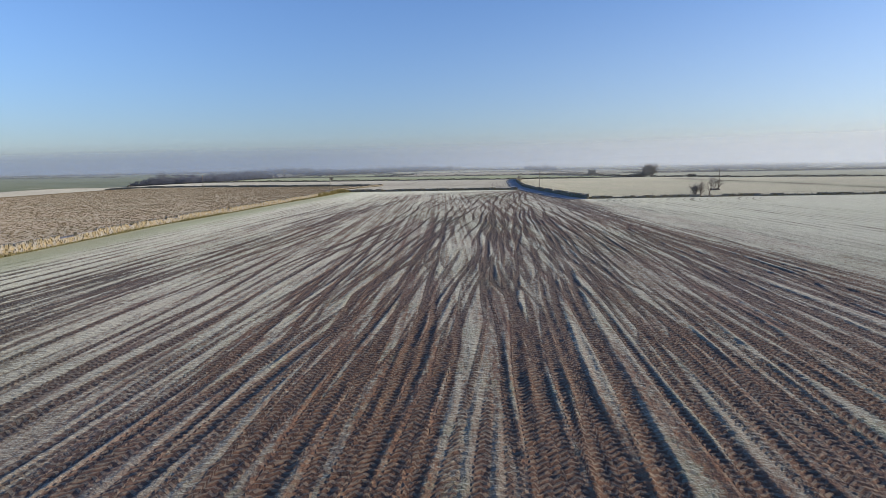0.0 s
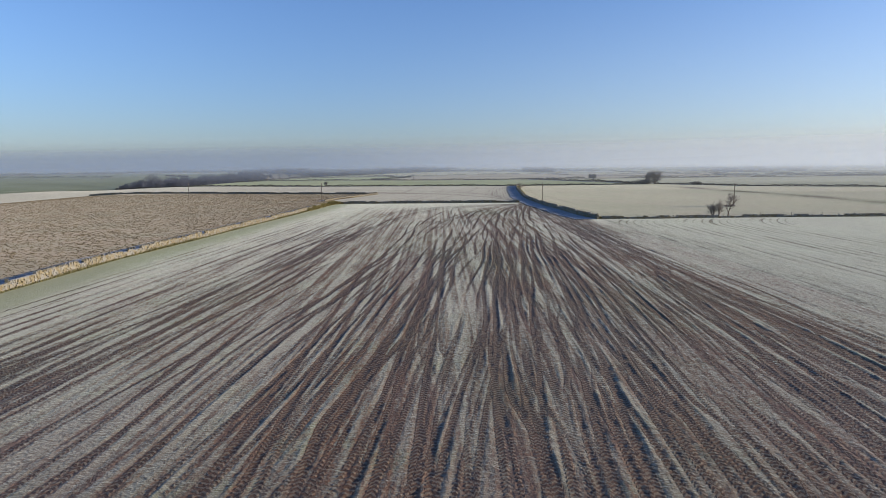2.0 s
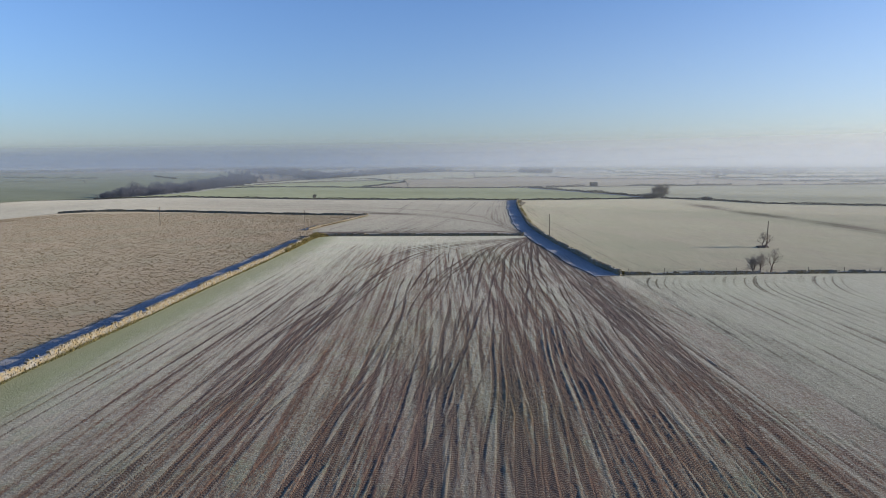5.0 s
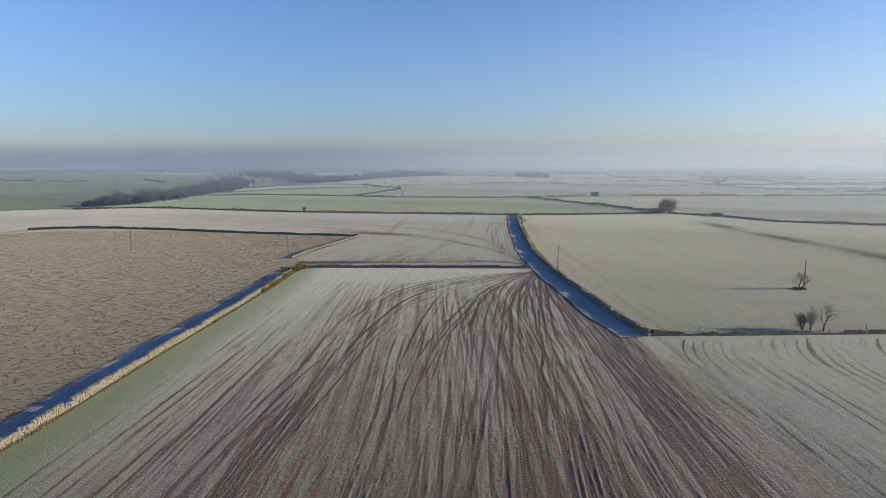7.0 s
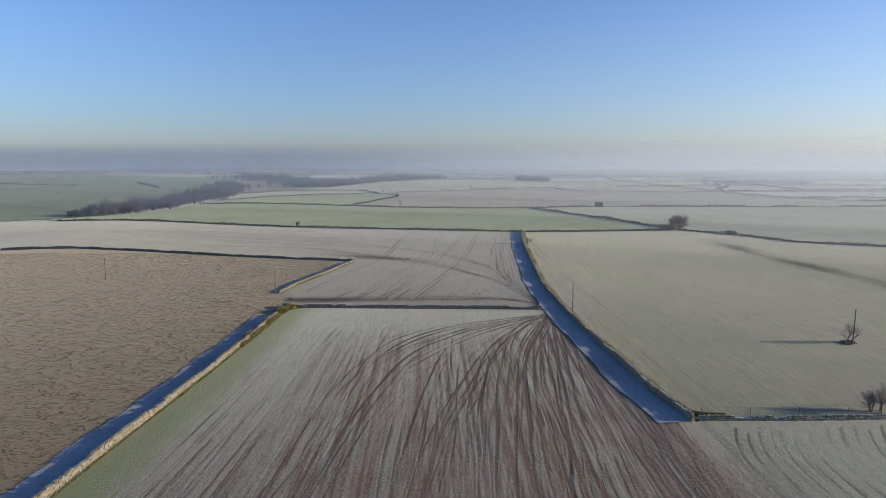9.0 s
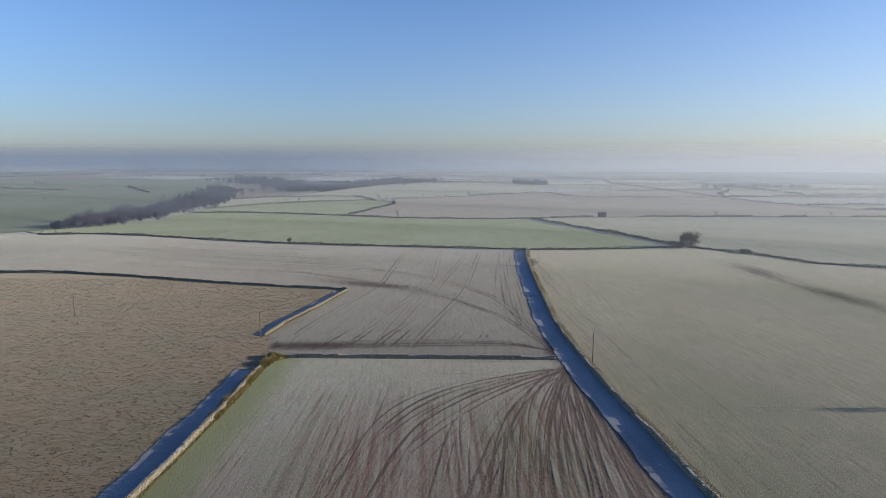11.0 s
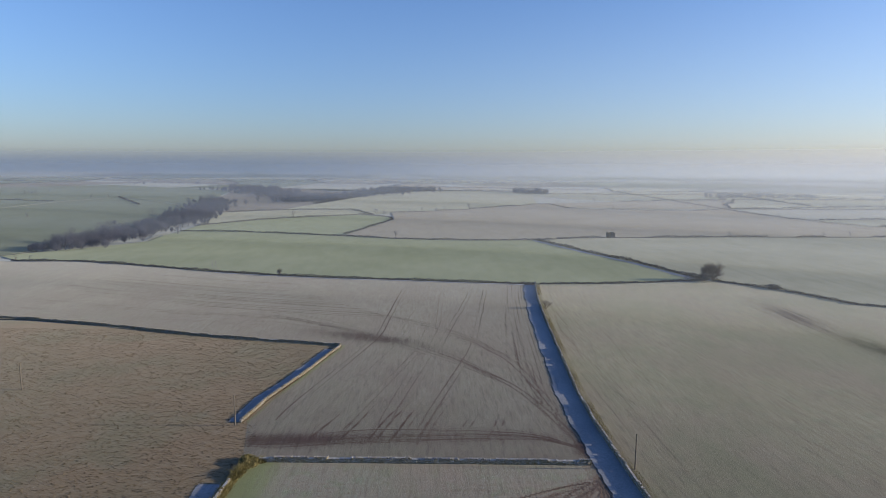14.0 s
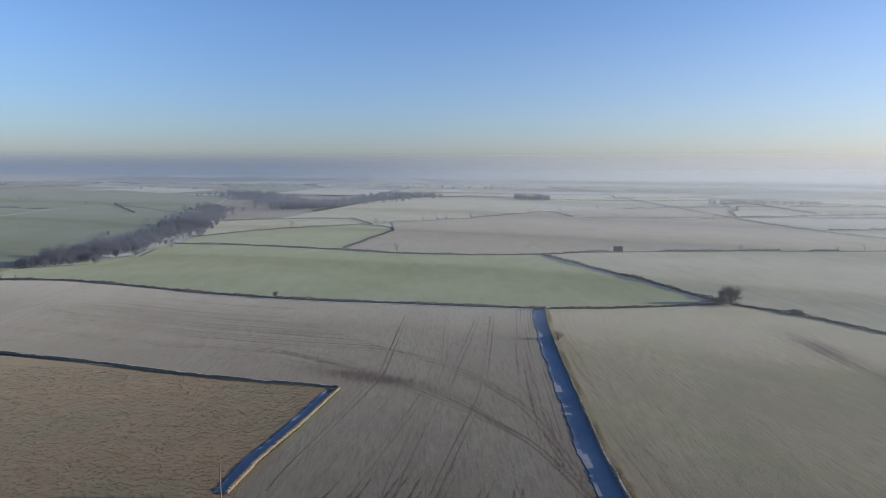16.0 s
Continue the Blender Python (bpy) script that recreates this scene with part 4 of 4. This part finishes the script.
stand(bush(8, 2.6, 39, "dark rounded thicket at the pasture edge", M_EVERGREEN), 188.5, 471)
stand(bush(4.6, 1.5, 43, "yellow-olive bramble mound at the wall corner", M_BRAMBLE, leaves=3400, size=0.3), -44.6, 276.5)


def grass_bank(line, wide, tall, label, seed, many):
    """Dead grass and bramble grown over the end of a wall."""
    rng = np.random.default_rng(seed)
    p, h, s = along(line, 0.1)
    j = rng.integers(0, len(p), many)
    off = rng.normal(0, wide / 2.4, many)
    q = np.c_[p[j] + np.stack([h[j, 1], -h[j, 0]], 1) * off[:, None], terrain(*p[j].T)]
    swell = 0.7 + 0.3 * np.sin(s[j] * 0.7 + seed) * np.sin(s[j] * 0.23)
    high = tall * swell * np.exp(-((off / wide) ** 2)) * rng.uniform(0.45, 1.1, many)
    v, f = blades(q, high, rng.uniform(0.12, 0.34, many), rng, 0.5)
    return tagged(mesh_object("long_grass", v, f, M_BRAMBLE), label, "grass", kind="stuff")


grass_bank([(-47.6, 236), (-46.6, 252), (-45.9, 268), (-44.2, 276.8), (-40.5, 277.6)], 1.25, 1.75, "yellow-olive dead grass grown over the wall end", 83, 16000)
grass_bank([(43.4, 206), (45, 196), (47.5, 193.4), (52, 193.2)], 1.3, 0.9, "yellow dead grass at the foot of the lane wall", 84, 5000)

stand(bare_tree(4.6, 1.2, 40, "small leafless bush in a hedge", stems=4, twig_mat=M_HEDGE), -91, 515)
stand(bush(7.5, 4.7, 41, "clipped square dark evergreen in a hedge", M_EVERGREEN, leaves=5200, size=0.6, clipped=True), 172, 712)
small = bare_tree(7.0, 1.0, 42, "bare hedgerow tree standing in the haze", "hedgerow trees", twigs=0.5, twig_mat=M_WOOD_HAZE)
stand(small, 287, 716)
for x, y, turn, k in ((380, 718, 30, 0.9), (407, 719, 80, 0.95), (-28, 704, 120, 1.35), (-64, 957, 200, 1.6), (-54, 951, 20, 1.2), (66, 1054, 150, 1.7), (-166, 928, 60, 1.4), (-20, 1012, 90, 0.9), (-4, 1022, 10, 1.0), (16, 1034, 260, 0.8), (30, 1040, 200, 1.1), (92, 1072, 80, 0.8), (-284, 588, 0, 0.7), (-297, 594, 130, 0.8), (-270, 584, 60, 0.5), (300, 1118, 40, 1.3), (232, 1160, 70, 1.0), (460, 1130, 10, 1.2), (498, 1150, 190, 1.4), (506, 1120, 310, 1.2), (490, 980, 50, 0.9), (-620, 1320, 20, 1.4), (-600, 1345, 220, 1.2), (-480, 905, 140, 1.2), (240, 1250, 30, 1.5), (620, 940, 75, 1.3), (660, 960, 15, 1.1), (700, 1200, 15, 1.6), (330, 1330, 115, 1.5), (370, 1340, 215, 1.4), (560, 1260, 5, 1.5)):
    made = copy_thing(small, Matrix.Identity(4))
    stand(made, x, y, turn, k)


rng = np.random.default_rng(78)
for x, y in FAR_TREES[:70]:
    stand(copy_thing(small, Matrix.Identity(4)), x, y, rng.uniform(0, 360), rng.uniform(1.0, 1.9))


def woodland(name, axis, width, count, tall, label, seed, twigs=160, fine=0.7):
    """A leafless wood: many trees, each a stem under a cloud of twigs."""
    rng = np.random.default_rng(seed)
    p, h, s = along(axis, 1.0)
    pick = rng.integers(0, len(p), count)
    off = rng.normal(0, width / 3.2, count)
    x, y = p[pick, 0] + off * h[pick, 1], p[pick, 1] - off * h[pick, 0]
    z = terrain(x, y)
    swell = 0.85 + 0.3 * np.sin(s[pick] * 0.07 + seed) * np.sin(off * 0.11 + s[pick] * 0.031)
    th = tall * swell * rng.uniform(0.5, 1.2, count)
    d = rng.normal(0, 1, (count, twigs, 3))
    d *= (rng.random((count, twigs)) ** 0.4 / np.linalg.norm(d, axis=2))[..., None]
    q = np.stack([x, y, z + 0.52 * th], 1)[:, None] + d * np.stack([0.4 * th, 0.4 * th, 0.48 * th], 1)[:, None]
    q[..., 2] = np.maximum(q[..., 2], z[:, None] + 0.2)
    q = q.reshape(-1, 3)
    n = len(q)
    e = rng.normal(0, 1, (2, n, 3))
    e *= fine / np.linalg.norm(e, axis=2, keepdims=True)
    v = np.stack([q - 0.35 * e[0], q + 0.35 * e[0], q + e[1]], 1).reshape(-1, 3)
    f = np.arange(3 * n).reshape(-1, 3)
    segs = [(np.array([a, b, c - 0.2]), np.array([a, b, c + 0.7 * t]), 0.25, 0.08) for a, b, c, t in zip(x, y, z, th)]
    tv, tf = tubes(segs, 4)
    me = bpy.data.meshes.new(name)
    me.from_pydata(np.concatenate([v, tv]).tolist(), [], f.tolist() + (tf + len(v)).tolist())
    me.materials.append(M_WOOD_HAZE)
    return tagged(new(name, me), label, "wood", kind="stuff")


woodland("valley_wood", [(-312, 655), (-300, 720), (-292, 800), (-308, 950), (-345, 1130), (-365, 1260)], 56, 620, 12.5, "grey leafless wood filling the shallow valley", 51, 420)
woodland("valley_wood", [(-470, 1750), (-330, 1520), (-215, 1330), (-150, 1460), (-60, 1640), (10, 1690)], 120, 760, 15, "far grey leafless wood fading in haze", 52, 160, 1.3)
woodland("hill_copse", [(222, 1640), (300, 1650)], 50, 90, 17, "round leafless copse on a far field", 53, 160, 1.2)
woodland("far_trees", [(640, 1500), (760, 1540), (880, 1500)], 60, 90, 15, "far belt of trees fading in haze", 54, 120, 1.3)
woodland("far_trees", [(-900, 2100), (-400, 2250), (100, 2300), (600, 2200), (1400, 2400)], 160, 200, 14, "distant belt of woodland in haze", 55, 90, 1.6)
woodland("far_trees", [(-1500, 1700), (-1100, 1560), (-800, 1500)], 60, 70, 12, "distant hillside trees in haze", 56, 70)
for k, line in enumerate(([(510, 1160), (900, 1240), (1500, 1200)], [(520, 830), (1000, 900), (1600, 860)], [(262, 1660), (520, 1640), (900, 1700)], [(-630, 1220), (-900, 1330), (-1400, 1300)], [(-455, 1145), (-590, 1365)], [(-13, 1665), (-100, 1900), (500, 1950)], [(700, 1240), (760, 1700)], [(1000, 900), (1060, 1240)])):
    hedge(line, 3.0, 3.0, "far hedge fading in haze", 60 + k, density=5, twig=1.2, gappy=0.3)


# ---- poles ----
def utility_pole(height, label, arm=True, turn=0.0):
    """A timber pole with a crossarm and two insulators."""
    thing = tagged(new("utility_pole"), label, "pole", "line of poles")
    v, f = tubes([(np.array([0, 0, -0.3]), np.array([0, 0, height]), 0.17, 0.12)], 10)
    mesh_object("shaft", v, f, M_POLE, thing, smooth=True)
    v, f = tubes([(np.array([0, 0, height - 0.01]), np.array([0, 0, height + 0.06]), 0.125, 0.02)], 10)
    mesh_object("cap", v, f, M_POLE, thing)
    if arm:
        v, f = boxes(np.array([[0, 0.15, height - 0.35]]), np.array([[1.5, 0.1, 0.12]]), np.array([[1.0, 0.0]]), np.random.default_rng(1), 0.0)
        cross = mesh_object("crossarm", v, f, M_POLE, thing)
        for x in (-0.62, 0.62):
            v, f = tubes([(np.array([x, 0.15, height - 0.29]), np.array([x, 0.15, height - 0.17]), 0.03, 0.07), (np.array([x, 0.15, height - 0.17]), np.array([x, 0.15, height - 0.08]), 0.07, 0.03)], 8)
            mesh_object("insulator", v, f, M_CERAMIC, cross)
    thing.rotation_euler = (0, 0, radians(turn))
    return thing


for x, y, arm, text in ((42.6, 271.5, False, "tall timber utility pole beside the lane wall"), (-53.3, 297.0, False, "tall timber utility pole at a wall end"), (-124.5, 324.5, True, "timber utility pole with a crossarm in rough pasture"), (106.3, 238.2, False, "tall timber utility pole behind a bare tree")):
    pole = utility_pole(8.3, text, arm, 68)
    pole.location = (x, y, float(terrain(x, y)))


# ---- pasture tussocks ----
def tussocks():
    """Tufts of coarse grass over the rough pasture."""
    rng = np.random.default_rng(70)
    n = 130000
    x = -34 - 260 * rng.random(n) ** 1.3
    y = rng.uniform(20, 395, n)
    ok = inside(x, y, [(-57.5, 60), (-57, 122), (-54.5, 150), (-52, 186), (-49.5, 214), (-48.5, 242), (-45.5, 278), (-47, 297), (-53, 300), (-45.5, 334), (-37, 365), (-123, 391), (-290, 408), (-290, 20), (-56.5, 20)])
    x, y = x[ok], y[ok]
    many = 3
    c = np.repeat(np.stack([x, y, terrain(x, y) - 0.03], 1), many, 0)
    m = len(c)
    c[:, :2] += rng.normal(0, 1, (m, 2)) * np.array([0.2, 0.12])
    v, f = blades(c, rng.uniform(0.5, 1.0, m) * np.repeat(0.06 + 0.15 * rng.random(m // many) ** 1.5, many), rng.uniform(0.2, 0.42, m), rng, 0.4)
    tagged(mesh_object("tussock_grass", v, f, M_TUFT), "brown tussocks of coarse grass in rough pasture", "grass", kind="stuff")


tussocks()


# ---- upright sheets that stand in for haze ----
def mist(y, strength, top, thin=0.0, lit=0.1):
    """An upright see-through sheet, added to stand in for haze over the far land."""
    m = bpy.data.materials.new("haze_film")
    m.use_nodes = True
    t = m.node_tree
    t.nodes.clear()
    out = t.nodes.new("ShaderNodeOutputMaterial")
    mix = t.nodes.new("ShaderNodeMixShader")
    clear = t.nodes.new("ShaderNodeBsdfTransparent")
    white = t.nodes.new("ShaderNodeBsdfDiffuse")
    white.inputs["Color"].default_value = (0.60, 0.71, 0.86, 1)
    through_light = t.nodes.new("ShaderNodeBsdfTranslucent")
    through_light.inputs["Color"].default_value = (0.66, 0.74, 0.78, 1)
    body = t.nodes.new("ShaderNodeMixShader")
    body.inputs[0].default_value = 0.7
    t.links.new(white.outputs[0], body.inputs[1])
    t.links.new(through_light.outputs[0], body.inputs[2])
    geo = t.nodes.new("ShaderNodeNewGeometry")
    sep = t.nodes.new("ShaderNodeSeparateXYZ")
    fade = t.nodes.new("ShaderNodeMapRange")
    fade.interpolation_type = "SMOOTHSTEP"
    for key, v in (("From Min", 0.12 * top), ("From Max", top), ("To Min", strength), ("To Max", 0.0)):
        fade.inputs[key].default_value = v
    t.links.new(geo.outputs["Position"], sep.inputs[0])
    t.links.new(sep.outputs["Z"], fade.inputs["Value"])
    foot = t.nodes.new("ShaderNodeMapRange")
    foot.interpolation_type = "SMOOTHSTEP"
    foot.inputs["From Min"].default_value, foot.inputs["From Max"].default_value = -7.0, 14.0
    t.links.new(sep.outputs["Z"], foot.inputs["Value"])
    # tall thin part that pales the low sky like haze
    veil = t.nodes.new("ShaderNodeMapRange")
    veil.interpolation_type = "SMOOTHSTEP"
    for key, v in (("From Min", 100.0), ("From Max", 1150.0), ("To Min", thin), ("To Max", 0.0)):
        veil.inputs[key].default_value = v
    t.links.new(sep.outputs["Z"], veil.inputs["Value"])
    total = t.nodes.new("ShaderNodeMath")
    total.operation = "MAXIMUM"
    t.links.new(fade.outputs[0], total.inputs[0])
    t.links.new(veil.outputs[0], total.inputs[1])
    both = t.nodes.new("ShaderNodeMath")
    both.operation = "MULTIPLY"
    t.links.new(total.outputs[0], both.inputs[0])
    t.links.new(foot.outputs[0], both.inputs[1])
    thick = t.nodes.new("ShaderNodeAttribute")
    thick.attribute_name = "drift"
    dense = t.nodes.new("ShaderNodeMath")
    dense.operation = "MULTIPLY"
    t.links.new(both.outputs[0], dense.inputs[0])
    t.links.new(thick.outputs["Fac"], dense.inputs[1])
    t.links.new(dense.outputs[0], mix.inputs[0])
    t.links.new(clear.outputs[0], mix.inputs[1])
    t.links.new(body.outputs[0], mix.inputs[2])
    t.links.new(mix.outputs[0], out.inputs["Surface"])
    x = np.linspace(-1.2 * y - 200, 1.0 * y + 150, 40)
    # turned more to the sun in the east, so haze looks brighter there
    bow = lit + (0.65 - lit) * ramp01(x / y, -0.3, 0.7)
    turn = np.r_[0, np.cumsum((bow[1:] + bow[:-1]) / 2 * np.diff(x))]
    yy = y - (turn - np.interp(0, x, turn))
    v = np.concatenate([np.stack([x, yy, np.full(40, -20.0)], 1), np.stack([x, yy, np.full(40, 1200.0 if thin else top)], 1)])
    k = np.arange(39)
    ob = mesh_object("haze_sheet", v, np.stack([k, k + 1, k + 41, k + 40], 1), m, smooth=True)
    # denser to the east, where the haze is to look paler
    density = 1.0 + 0.25 * ramp01(x / y, 0.0, 0.7)
    ob.data.attributes.new("drift", "FLOAT", "POINT").data.foreach_set("value", np.r_[density, density].astype(np.float32))
    tagged(ob, "upright see-through sheet standing in for haze over distant fields", "mist", kind="stuff")


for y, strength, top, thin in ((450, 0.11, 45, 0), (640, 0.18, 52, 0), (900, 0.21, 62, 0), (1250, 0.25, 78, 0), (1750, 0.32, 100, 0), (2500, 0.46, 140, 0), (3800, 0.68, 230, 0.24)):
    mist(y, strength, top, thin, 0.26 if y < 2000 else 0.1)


# ---- fence beside the tumbled wall ----
def post_and_wire_fence(line, gap, label):
    """Sawn posts with two strands of wire."""
    rng = np.random.default_rng(80)
    thing = tagged(new("wire_fence"), label, "fence")
    p, h, s = along(line, gap)
    v, f = tubes([(np.array([0, 0, -0.2]), np.array([0, 0, 1.15]), 0.06, 0.055), (np.array([0, 0, 1.15]), np.array([0, 0, 1.19]), 0.055, 0.01)], 6)
    first = mesh_object("post", v, f, M_POLE, thing)
    first.location = (*p[0], 0)
    for q in p[1:]:
        post = new("post", first.data)
        post.parent = thing
        post.location = (*q, 0)
        post.rotation_euler = (rng.normal(0, 0.04), rng.normal(0, 0.04), rng.uniform(0, 3))
    for z in (0.6, 1.05):
        v, f = tubes([(np.array([*a, z]), np.array([*b, z]), 0.006, 0.006) for a, b in zip(p, p[1:])], 4)
        mesh_object("wire", v, f, M_POLE, thing)
    return thing


post_and_wire_fence([(48, 194.2), (96, 194.0), (140, 192.6)], 9.0, "weathered post and wire fence behind a tumbled wall")
